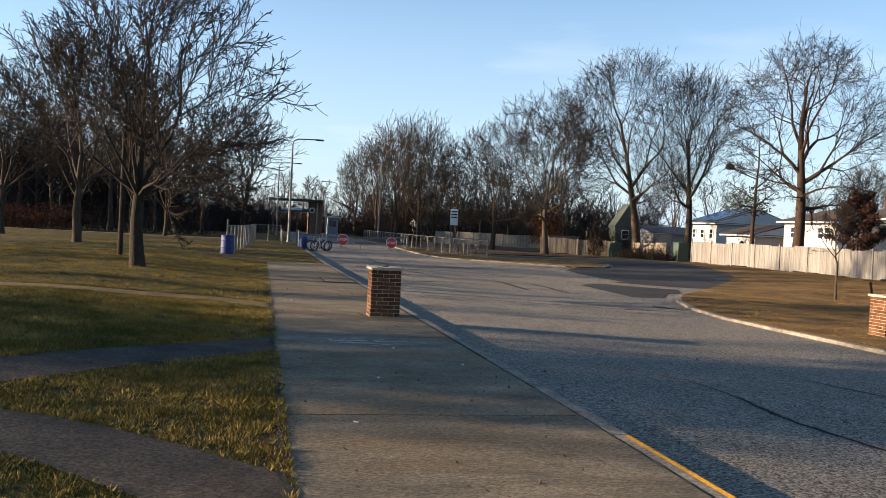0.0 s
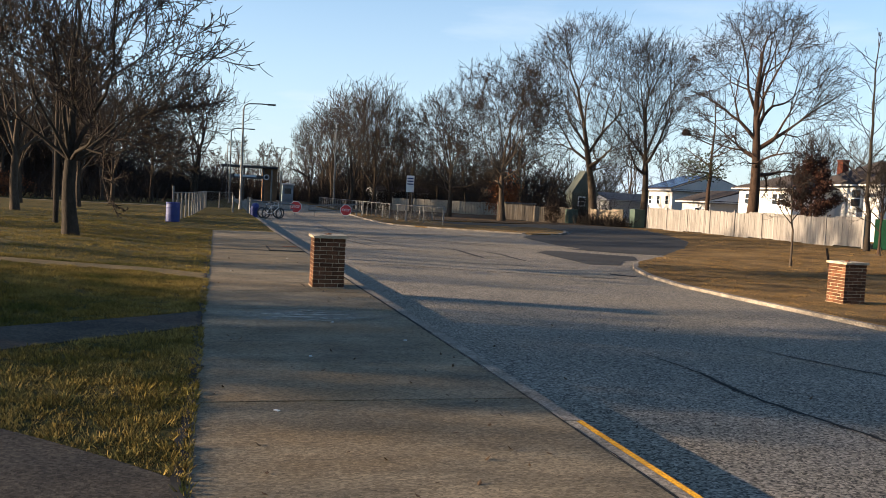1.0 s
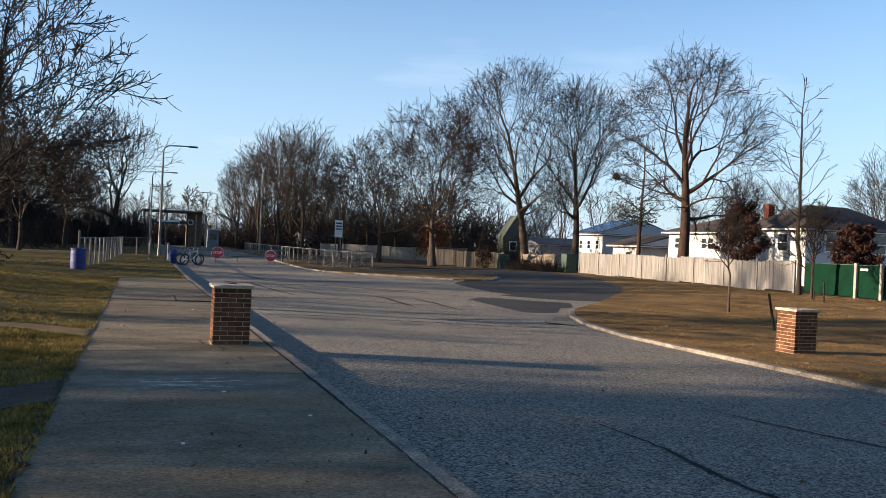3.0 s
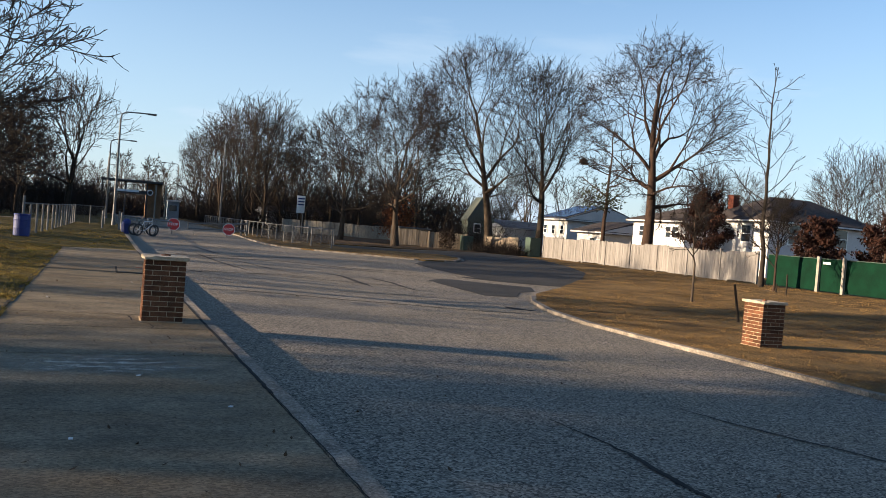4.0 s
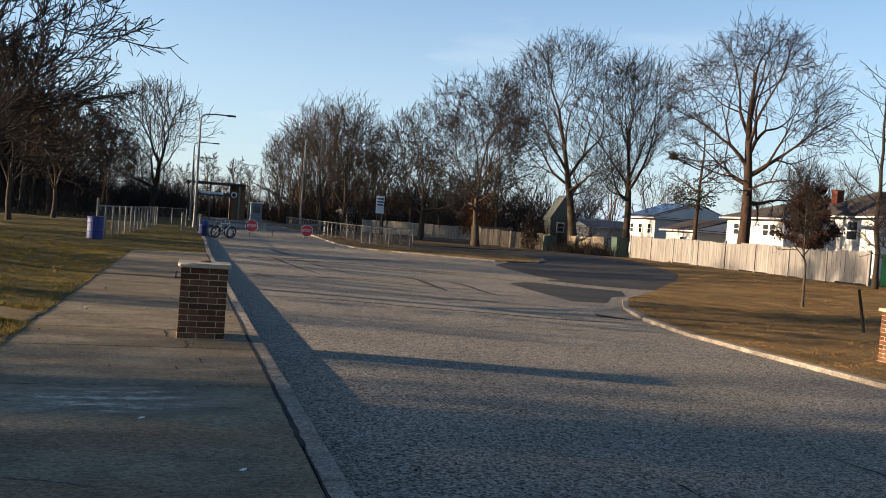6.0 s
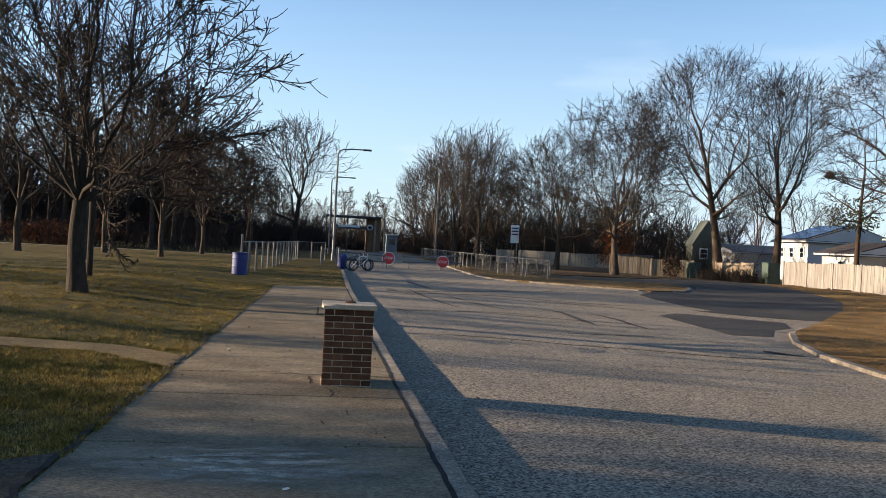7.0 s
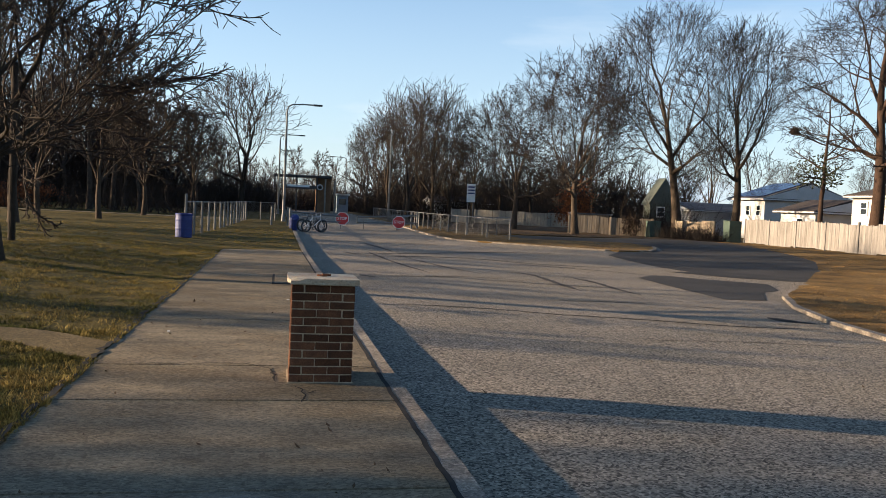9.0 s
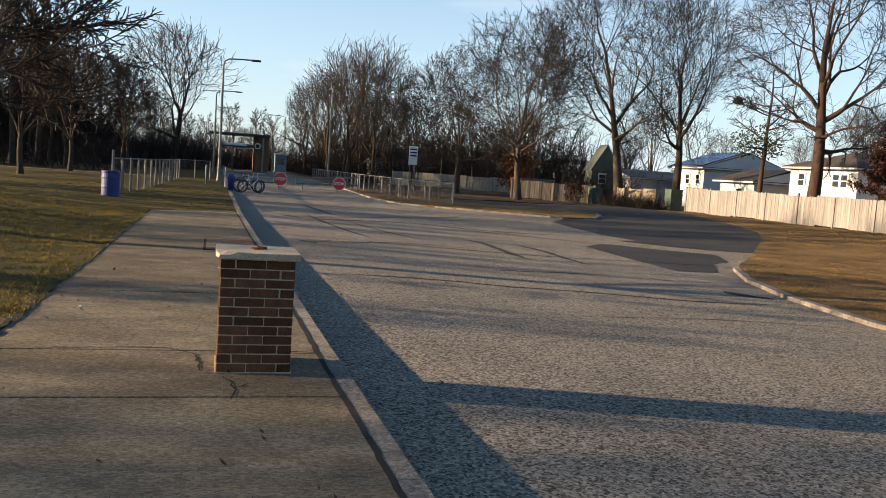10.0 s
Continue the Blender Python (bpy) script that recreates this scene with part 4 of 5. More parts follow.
# ---- gate across the road, with stop signs ----
def octagon(bm, r, z0, z1):
    rod(bm, (0, z0, 0), (0, z1, 0), r, None, 8)
    bmesh.ops.rotate(bm, cent=(0, 0, 0), matrix=Matrix.Rotation(radians(22.5), 3, "Y"), verts=bm.verts[:])
    return bm


def stop_sign(x, y, z, turn):
    s = thing("stop_sign", "red octagonal stop sign with white lettering on the gate", "road sign", pose(x, y, z, 0, 0, turn), "stop signs on the gate")
    part("rim", octagon(bmesh.new(), 0.40, 0.0, 0.012), M_WHITE, s)
    part("face", octagon(bmesh.new(), 0.37, -0.006, 0.006), M_RED, s)
    cu = bpy.data.curves.new("lettering", "FONT")
    cu.body, cu.size, cu.align_x, cu.align_y, cu.extrude = "STOP", 0.235, "CENTER", "CENTER", 0.003
    tmp = bpy.data.objects.new("tmp", cu)
    scene.collection.objects.link(tmp)
    bpy.context.view_layer.update()
    me = bpy.data.meshes.new_from_object(tmp.evaluated_get(bpy.context.evaluated_depsgraph_get()))
    bpy.data.objects.remove(tmp)
    part("lettering", me, M_WHITE, s, "white word STOP", pose(0, -0.011, 0, 90, 0, 0))
    return s


def pipe_gate(label, a, b, turn=0.0):
    g = thing("pipe_gate", label, "gate", pose(*a, tz(*a) - 0.1), "road gates")
    L = (Vector(b) - Vector(a)).length
    yaw = math.degrees(math.atan2(b[1] - a[1], b[0] - a[0]))
    g.matrix_basis = pose(a[0], a[1], tz(*a) - 0.1, 0, 0, yaw)
    part("hinge_post", rod(bmesh.new(), (0, 0, -0.2), (0, 0, 1.15), 0.06, None, 10), M_GALV, g)
    part("top_pipe", rod(bmesh.new(), (0, 0, 0.92), (L, 0, 0.72), 0.045, None, 8), M_GALV, g)
    part("bottom_pipe", rod(bmesh.new(), (0, 0, 0.42), (L, 0, 0.42), 0.04, None, 8), M_GALV, g)
    part("brace", rod(bmesh.new(), (0, 0, 0.42), (L * 0.55, 0, 0.8), 0.025, None, 8), M_GALV, g)
    part("end_pipe", rod(bmesh.new(), (L, 0, 0.40), (L, 0, 0.74), 0.032, None, 8), M_GALV, g)
    part("support_leg", rod(bmesh.new(), (L * 0.9, 0, 0.0), (L * 0.9, 0, 0.5), 0.028, None, 8), M_GALV, g)
    return g


pipe_gate("galvanised pipe gate half closed across the road", (0.15, 41.5), (3.5, 43.2))
pipe_gate("galvanised pipe gate closing the road's far half", (8.35, 47.5), (4.2, 44.0))
pipe_gate("galvanised pipe gate standing open by the kerb", (7.9, 47.0), (6.5, 44.3))
stop_sign(3.25, 43.0, 0.52, 0)
stop_sign(6.72, 44.2, 0.42, 0)

# ---- street lamps ----
def street_lamp(label, x, y, h, arm, group="street lamps along the road"):
    s = thing("street_lamp", label, "street lamp", pose(x, y, tz(x, y)), group)
    part("base", rod(bmesh.new(), (0, 0, -0.1), (0, 0, 0.5), 0.15, 0.12, 12), M_GALV, s)
    part("pole", rod(bmesh.new(), (0, 0, 0.4), (0, 0, h - 0.5), 0.10, 0.06, 12), M_GALV, s)
    k = 1 if arm > 0 else -1
    part("arm", rods(bmesh.new(), [Vector(p) for p in ((0, 0, h - 0.5), (0.08 * k, 0, h - 0.2), (0.35 * k, 0, h - 0.04), (arm * 0.6, 0, h), (arm, 0, h))], 0.045, 8), M_GALV, s)
    bm = box(bmesh.new(), arm - 0.3, -0.13, h - 0.07, arm + 0.3, 0.13, h + 0.05, 0.04)
    part("lantern", bm, M_DARKSTEEL, s, "flat grey lantern head")
    return s


street_lamp("tall galvanised street lamp with a curved arm over the road", -0.05, 51.3, 7.8, 2.0)
for y in (80.0, 108.0, 140.0):
    street_lamp("distant galvanised street lamp with a curved arm", -0.45, y, 7.85, 2.1)
for y in (118.0, 150.0):
    street_lamp("distant galvanised street lamp on the far kerb", 9.0, y, 7.9, -2.1)
pl = thing("light_pole", "tall plain steel pole beside the fenced island", "pole", pose(10.3, 78, tz(10.3, 78)))
part("shaft", rod(bmesh.new(), (0, 0, -0.2), (0, 0, 8.7), 0.11, 0.07, 12), M_GALV, pl)
part("cap", rod(bmesh.new(), (0, 0, 8.7), (0, 0, 8.8), 0.09, 0.05, 12), M_GALV, pl)
pw = thing("timber_pole", "dark weathered timber pole standing in the lawn", "pole", pose(-6.6, 15.05, tz(-6.6, 15.05)))
part("shaft", rod(bmesh.new(), (0, 0, -0.3), (0, 0, 4.2), 0.085, 0.07, 14), M_BARK, pw)
part("cap", rod(bmesh.new(), (0, 0, 4.2), (0, 0, 4.25), 0.08, 0.05, 14), M_GALV, pw)

# ---- barrel, bicycles and tub by the gate ----
bar = thing("litter_barrel", "bright blue plastic barrel on the lawn beside the fence", "barrel", pose(-3.49, 23.1, tz(-3.49, 23.1)))
prof = [(0.26, 0.0), (0.275, 0.03), (0.275, 0.26), (0.281, 0.29), (0.281, 0.31), (0.275, 0.34), (0.275, 0.56), (0.281, 0.59), (0.281, 0.61), (0.275, 0.64), (0.272, 0.74), (0.283, 0.76), (0.283, 0.79), (0.255, 0.79), (0.25, 0.6)]
bm = bmesh.new()
rings = [[bm.verts.new((r * math.cos(a), r * math.sin(a), z)) for a in [2 * math.pi * i / 28 for i in range(28)]] for r, z in prof]
for r0_, r1_ in zip(rings, rings[1:]):
    for i in range(28):
        bm.faces.new((r0_[i], r0_[(i + 1) % 28], r1_[(i + 1) % 28], r1_[i]))
bm.faces.new(rings[-1][::-1]), bm.faces.new(rings[0])
part("body", bm, M_BLUE, bar)
part("rim", ring(bmesh.new(), (0, 0, 0.795), (0, 0, 1), 0.272, 0.018, 28, 6), M_BLUE, bar)


def bicycle(label, m, frame_mat, r=0.33):
    b = thing("bicycle", label, "bicycle", m, "bicycles by the gate")
    for x in (0.0, 1.06):
        w = part("wheel", ring(bmesh.new(), (x, 0, r), (0, 1, 0), r - 0.036, 0.036, 32, 8), M_BLACK, b)
        part("rim", ring(bmesh.new(), (x, 0, r), (0, 1, 0), r - 0.08, 0.010, 32, 6), M_DARKSTEEL, w)
        bm = bmesh.new()
        for i in range(14):
            a = 2 * math.pi * i / 14
            rod(bm, (x, 0.02 * (-1) ** i, r), (x + (r - 0.07) * math.cos(a), 0, r + (r - 0.07) * math.sin(a)), 0.003, None, 3)
        rod(bm, (x, -0.04, r), (x, 0.04, r), 0.025, None, 10)
        part("spokes", bm, M_SILVER, w)
    bb, seat, head, head2 = (0.44, 0, 0.29), (0.32, 0, 0.78), (0.86, 0, 0.80), (0.90, 0, 0.66)
    bm = bmesh.new()
    for p, q in ((bb, seat), (seat, head), (bb, head2), (head, head2), ((0, 0, r), bb), ((0, 0, r), (0.335, 0, 0.72)), (head2, (1.06, 0, r))):
        rod(bm, p, q, 0.019, None, 8)
    part("frame", bm, frame_mat, b)
    part("seat_post", rod(bmesh.new(), seat, (0.29, 0, 0.92), 0.014, None, 8), M_SILVER, b)
    bm = box(bmesh.new(), 0.15, -0.07, 0.91, 0.42, 0.07, 0.96, 0.022)
    for v in bm.verts:
        if v.co.x > 0.3:
            v.co.y *= 0.4
    part("saddle", bm, M_BLACK, b)
    part("handlebar", rods(bmesh.new(), [Vector(p) for p in ((0.80, -0.3, 1.0), (0.86, -0.1, 0.97), (0.86, 0.1, 0.97), (0.80, 0.3, 1.0))], 0.013, 8), M_BLACK, b)
    part("stem", rod(bmesh.new(), head, (0.86, 0, 0.97), 0.016, None, 8), M_SILVER, b)
    bm = ring(bmesh.new(), bb, (0, 1, 0), 0.085, 0.008, 18, 5)
    rod(bm, (0.44, 0.05, 0.29), (0.52, 0.07, 0.15), 0.012, None, 6)
    rod(bm, (0.44, -0.05, 0.29), (0.36, -0.07, 0.43), 0.012, None, 6)
    part("crank", bm, M_BLACK, b)
    for s in (1, -1):
        x_, z_ = (0.52, 0.15) if s > 0 else (0.36, 0.43)
        part("pedal", box(bmesh.new(), x_ - 0.045, s * 0.07 - 0.04, z_ - 0.012, x_ + 0.045, s * 0.07 + 0.05, z_ + 0.012, 0.005), M_BLACK, b)
    return b


zr = tz(1.2, 37.0) - ROAD_DROP
bicycle("silver bicycle parked at the road's edge", pose(1.0, 36.9, zr, 6, 0, 38), M_SILVER)
bicycle("dark bicycle leaning beside the silver one", pose(0.85, 37.5, zr, -7, 0, 30), M_DARKSTEEL)
tub = thing("plastic_tub", "blue plastic tub with a bag slumped over it", "tub", pose(0.42, 38.1, tz(0.4, 38)))
bm = rod(bmesh.new(), (0, 0, -0.1), (0, 0, 0.42), 0.2, 0.25, 16)
part("body", bm, M_BLUE, tub)
bm = bmesh.new()
bmesh.ops.create_icosphere(bm, subdivisions=3, radius=0.24, matrix=Matrix.Translation((0.03, 0, 0.48)))
for v in bm.verts:
    v.co += v.co.normalized() * noise.noise(v.co * 7) * 0.06
part("bag", bm, M_BLUE, tub, "crumpled dark blue bag")

# ---- houses ----
def window(parent, x, y, z, w, h, face):
    """A sash window on a wall that faces -x or -y."""
    m = pose(x, y, z, 0, 0, 0 if face == "-y" else -90)
    f = part("window", box(bmesh.new(), -w / 2 - 0.08, -0.06, -0.08, w / 2 + 0.08, 0.02, h + 0.08, 0.01), M_WHITE, parent, m=m)
    for k in (0, 1):
        part("pane", box(bmesh.new(), -w / 2, -0.075, k * h / 2 + 0.03, w / 2, -0.05, (k + 1) * h / 2 - 0.02), M_GLASS, f)
    return f


def house(label, x0, y0, x1, y1, eave, ridge, axis, wall, roof, windows=(), hip=0.0, over=0.4, solar=False, chimney=None, name="house"):
    h = thing(name, label, "house", pose(0, 0, 0))
    part("wall", box(bmesh.new(), x0, y0, -0.3, x1, y1, eave), wall, h)
    n = int(eave / 0.28)
    bm = bmesh.new()
    for i in range(n):
        z = 0.28 * (i + 1)
        box(bm, x0 - 0.018, y0 - 0.018, z - 0.018, x1 + 0.018, y1 + 0.018, z)
    part("siding_lines", bm, wall, h)
    bm = bmesh.new()
    a, b, c, d = (x0 - over, y0 - over), (x1 + over, y0 - over), (x1 + over, y1 + over), (x0 - over, y1 + over)
    if axis == "x":
        my = (y0 + y1) / 2
        r0_, r1_ = (x0 - over + hip, my), (x1 + over - hip, my)
    else:
        mx = (x0 + x1) / 2
        r0_, r1_ = (mx, y0 - over + hip), (mx, y1 + over - hip)
    lo = [bm.verts.new((*p, eave - 0.08)) for p in (a, b, c, d)]
    up = [bm.verts.new((*p, eave + 0.10)) for p in (a, b, c, d)]
    hi = [bm.verts.new((*p, ridge)) for p in (r0_, r1_)]
    if axis == "x":
        faces = [(up[0], up[1], hi[1], hi[0]), (up[2], up[3], hi[0], hi[1]), (up[3], up[0], hi[0]), (up[1], up[2], hi[1])]
    else:
        faces = [(up[1], up[2], hi[1], hi[0]), (up[3], up[0], hi[0], hi[1]), (up[0], up[1], hi[0]), (up[2], up[3], hi[1])]
    for f in faces:
        bm.faces.new(f)
    for i in range(4):
        bm.faces.new((lo[i], lo[(i + 1) % 4], up[(i + 1) % 4], up[i]))
    bm.faces.new(lo[::-1])
    part("roof", bm, roof, h)
    if hip == 0.0:
        if axis == "x":
            for x in (x0 - 0.01, x1 + 0.01):
                bm = bmesh.new()
                bm.faces.new([bm.verts.new(p) for p in ((x - over * (1 if x < x1 else -1) - 0.01, y0 - over * 0.7, eave + 0.1), (x - over * (1 if x < x1 else -1) - 0.01, y1 + over * 0.7, eave + 0.1), (x - over * (1 if x < x1 else -1) - 0.01, (y0 + y1) / 2, ridge - 0.15))])
                part("gable", bm, wall, h)
        else:
            for y in (y0, y1):
                s = -over - 0.01 if y == y0 else over + 0.01
                bm = bmesh.new()
                bm.faces.new([bm.verts.new(p) for p in ((x0 - over * 0.7, y + s, eave + 0.1), (x1 + over * 0.7, y + s, eave + 0.1), ((x0 + x1) / 2, y + s, ridge - 0.15))])
                part("gable", bm, wall, h)
    part("fascia", box(bmesh.new(), x0 - over - 0.02, y0 - over - 0.02, eave - 0.05, x1 + over + 0.02, y1 + over + 0.02, eave + 0.05), wall, h)
    for face, s, z, w, hh in windows:
        if face == "-x":
            window(h, x0 - 0.03, s, z, w, hh, face)
        else:
            window(h, s, y0 - 0.03, z, w, hh, face)
    if chimney:
        cx, cy, ct = chimney
        c = part("chimney", box(bmesh.new(), cx - 0.26, cy - 0.26, 0, cx + 0.26, cy + 0.26, ct, 0.02), M_CHIMNEY, h, "red brick chimney")
        part("chimney_cap", box(bmesh.new(), cx - 0.3, cy - 0.3, ct, cx + 0.3, cy + 0.3, ct + 0.12, 0.02), M_CHIMNEY, c)
    if solar:
        n_ = 4
        xa, xb = x0 - over, (x0 + x1) / 2
        slope, L = math.degrees(math.atan2(ridge - eave - 0.1, xb - xa)), math.hypot(ridge - eave, xb - xa)
        for i in range(n_):
            for j in range(2):
                w_ = (y1 - y0) / n_
                part("solar_panel", box(bmesh.new(), 0.25 + j * L * 0.46, -w_ / 2 + 0.04, 0.04, 0.2 + (j + 1) * L * 0.45, w_ / 2 - 0.04, 0.09), M_SOLAR, h, "dark blue solar panel",
                     pose(xa, y0 + w_ * (i + 0.5), eave + 0.1, 0, -slope, 0))
    return h


house("white two-storey house with a dark hipped roof and brick chimney", 38.5, 31.6, 47.2, 37.6, 3.7, 5.5, "x", M_SIDING, M_ROOF, [("-y", 44.4, 2.35, 1.1, 1.2), ("-y", 40.5, 2.35, 0.9, 1.2), ("-x", 33.6, 2.3, 0.8, 1.1)], hip=3.0, chimney=(39.9, 36.8, 5.4))
house("white house behind the fence, its sunlit side with small windows", 35.1, 35.6, 41.0, 41.6, 3.3, 4.4, "x", M_SIDING, M_ROOF, [("-x", 40.4, 2.2, 0.5, 0.75), ("-x", 37.3, 2.2, 0.5, 0.75), ("-x", 36.6, 2.2, 0.5, 0.75)], hip=2.5)
house("white house with dark blue solar panels on its roof", 39.1, 58.2, 47.0, 63.2, 3.35, 4.9, "y", M_SIDING, M_ROOF_GREY, [("-x", 62.2, 2.0, 0.5, 0.8), ("-x", 60.6, 2.0, 0.5, 0.8), ("-x", 59.0, 2.0, 0.5, 0.8)], solar=True)
house("low white garage with a dark pitched roof", 34.6, 44.6, 39.5, 48.6, 2.25, 3.2, "y", M_SIDING, M_ROOF, [("-x", 46.2, 1.3, 0.6, 0.5)], name="garage")
house("grey-green gabled house behind the old fence", 31.6, 64.0, 34.2, 65.4, 2.6, 4.9, "y", M_OLIVE, M_OLIVE, [("-y", 32.6, 1.5, 0.6, 0.8)], over=0.12)
house("grey low outbuilding under the trees", 36.5, 66.0, 44.0, 71.0, 2.2, 3.0, "x", M_SIDING, M_ROOF_GREY)
house("pale house far behind the trees", 17.5, 92.0, 24.0, 98.0, 2.0, 2.8, "x", M_SIDING, M_ROOF, [("-y", 19.0, 1.2, 0.8, 1.0)])

# sheds, cupboards and doghouses by the hedge
for x, y, w, d, h, lab, m_ in ((27.75, 43.0, 0.8, 0.8, 1.3, "faded green slatted timber box at the fence's end", M_BIN_GREEN), (25.9, 50.6, 0.8, 0.7, 1.1, "faded green slatted cupboard by the old fence", M_BIN_GREEN)):
    c = thing("slatted_box", lab, "storage box", pose(x, y, tz(x, y)))
    part("body", box(bmesh.new(), -w / 2, -d / 2, -0.05, w / 2, d / 2, h, 0.02), m_, c)
    for i in range(6):
        part("slat", box(bmesh.new(), -w / 2 - 0.01, -d / 2 - 0.025, 0.06 + i * h / 6, w / 2 + 0.01, -d / 2 - 0.003, 0.06 + (i + 0.78) * h / 6, 0.004), m_, c)
    part("lid", box(bmesh.new(), -w / 2 - 0.04, -d / 2 - 0.05, h, w / 2 + 0.04, d / 2 + 0.04, h + 0.05, 0.012), m_, c)
shed = thing("garden_shed", "low grey-roofed shed beside the old fence", "shed", pose(22.6, 54.6, 0))
part("wall", box(bmesh.new(), -1.2, -0.8, -0.1, 1.2, 0.8, 1.4), M_OLDPLANK, shed)
part("roof", box(bmesh.new(), -1.4, -1.0, 1.4, 1.4, 1.0, 1.5, 0.02), M_ROOF_GREY, shed)

# far canopy over the road
can = thing("road_canopy", "dark flat canopy on posts far along the road", "canopy", pose(0, 112, 0))
part("roof_beam", box(bmesh.new(), -1.2, -1.5, 4.55, 6.6, 3.0, 4.85, 0.03), M_DARKSTEEL, can)
part("lower_beam", box(bmesh.new(), -0.2, -1.4, 3.0, 5.2, -0.9, 3.45, 0.03), M_DARKSTEEL, can)
part("sign_panel", box(bmesh.new(), 0.6, -1.46, 3.22, 3.6, -1.42, 3.5), M_WHITE, can, "long pale blank panel")
part("ring_mark", ring(bmesh.new(), (5.0, -1.5, 3.3), (0, 1, 0), 0.34, 0.06, 20, 6), M_WHITE, can)
part("side_wall", box(bmesh.new(), 4.6, 0.0, -0.2, 6.6, 3.0, 4.55), M_BROWNWALL, can)
for x in (-1.0, 1.9, 4.6):
    part("post", rod(bmesh.new(), (x, -1.1, -0.2), (x, -1.1, 4.6), 0.12, None, 10), M_DARKSTEEL, can)
for x in (5.7, 7.0):
    pp = thing("canopy_post", "pale steel post standing beside the far canopy", "post", pose(x, 110.2, 0), "posts beside the far canopy")
    part("shaft", rod(bmesh.new(), (0, 0, -0.3), (0, 0, 4.4), 0.11, None, 10), M_POSTPALE, pp)
    part("foot_plate", box(bmesh.new(), -0.2, -0.2, -0.3, 0.2, 0.2, -0.1), M_GALV, pp)
bo = thing("booth", "small blue-grey booth beyond the far canopy", "booth", pose(8.5, 117, 0))
part("wall", box(bmesh.new(), -0.8, -0.8, -0.3, 0.8, 0.8, 2.4, 0.02), M_BOOTH, bo)
part("roof", box(bmesh.new(), -1.0, -1.0, 2.4, 1.0, 1.0, 2.6, 0.03), M_WHITE, bo)
part("window", box(bmesh.new(), -0.5, -0.84, 1.1, 0.5, -0.805, 1.9), M_GLASS, bo)
sg = thing("notice_board", "white and blue notice board on posts among the trees", "sign", pose(14.75, 60.7, 0))
part("board", box(bmesh.new(), -0.34, -0.03, 1.95, 0.34, 0.03, 3.4, 0.01), M_WHITE, sg)
for z in (3.1, 2.85, 2.6):
    part("text_bar", box(bmesh.new(), -0.27, -0.04, z, 0.27, -0.032, z + 0.11), M_BLUE, sg)
for x in (-0.22, 0.22):
    part("post", rod(bmesh.new(), (x, 0.05, -0.2), (x, 0.05, 3.2), 0.04, None, 8), M_GALV, sg)

# ---- trees ----
pear = forked(21, 9.2, 8.6, -0.4, 0.175, 1.9, 9, (4, 82), 6, 0.8, 0.045, 0, 0.010, 8, 1, 0.08, q=0.9, twig_len=(0.2, 0.42), off=(0.15, 0), waist=0.3)
tree("spreading bare pear tree with dense dark twigs on the lawn", -5.33, 9.3, pear, M_BARK, M_TWIG, 40)
maple_a = forked(32, 17.2, 12.8, 2.4, 0.40, 8.4, 8, (2, 76), 6, 1.0, 0.04, 0, 0.0105, 4, 1, 0.05, lean=(-1.6, 0), twig_len=(0.4, 0.8), off=(0.6, 0), fork=4.3)
maple_b = forked(33, 15.8, 10.8, 2.4, 0.34, 7.8, 8, (2, 74), 6, 1.0, 0.04, 0, 0.0105, 4, 1, 0.05, lean=(0.5, 0), twig_len=(0.4, 0.8), fork=4.3)
weeper = forked(34, 14.9, 10.8, 2.2, 0.40, 9.6, 10, (2, 84), 6, 1.0, 0.02, 0.06, 0.010, 4, 1, 0.07, twig_len=(0.45, 0.9), fork=4.0)
slim = grow(35, 9.6, 0.17, 3.6, 13, (58, 92), (0.22, 0.36), 0.03, 6, 5, 3, wig=0.10, tip=0.009)
broad = forked(36, 12.8, 11.4, 1.6, 0.27, 5.2, 8, (3, 82), 6, 1.0, 0.03, 0, 0.0115, 4, 1, 0.09, twig_len=(0.3, 0.7), fork=2.6)
tree("tall bare maple with a leaning pale trunk", 28.9, 53.0, maple_a, M_BARK_LIGHT, M_TWIG_TAN, 15)
tree("tall bare maple with a narrow upswept crown", 32.0, 50.3, maple_b, M_BARK, M_TWIG_TAN, 70)
tree("large bare tree with drooping outer branches behind the fence", 31.5, 34.7, weeper, M_BARK_RED, M_TWIG_TAN, 120)
st = tree("slim bare tree with short level branches behind the fence", 29.2, 36.2, slim, M_BARK_RED, M_TWIG_TAN, 10)
v, f = leaf_cloud(5, 900, (0.2, 0.3, 4.4), (3.4, 3.0, 2.2), 0.09, 18)
part("needles", raw_mesh("needles", v, f), M_NEEDLE, st, "thin green needle clumps")
v, f = leaf_cloud(6, 500, (-0.9, 1.2, 6.6), (0.8, 0.8, 0.4), 0.08, 8)
part("nest", raw_mesh("nest", v, f), M_TWIG_DARK, st, "dark twig nest")
tree("broad bare tree with a pale trunk by the old fence", 19.4, 49.0, broad, M_BARK_LIGHT, M_TWIG_TAN, 200)
tree("broad bare tree with tangled brown twigs", 17.4, 57.0, broad, M_BARK_LIGHT, M_TWIG_TAN, 75, 0.85)
tree("broad bare tree with tangled brown twigs", 22.8, 57.5, broad, M_BARK, M_TWIG_TAN, 310, 0.92)

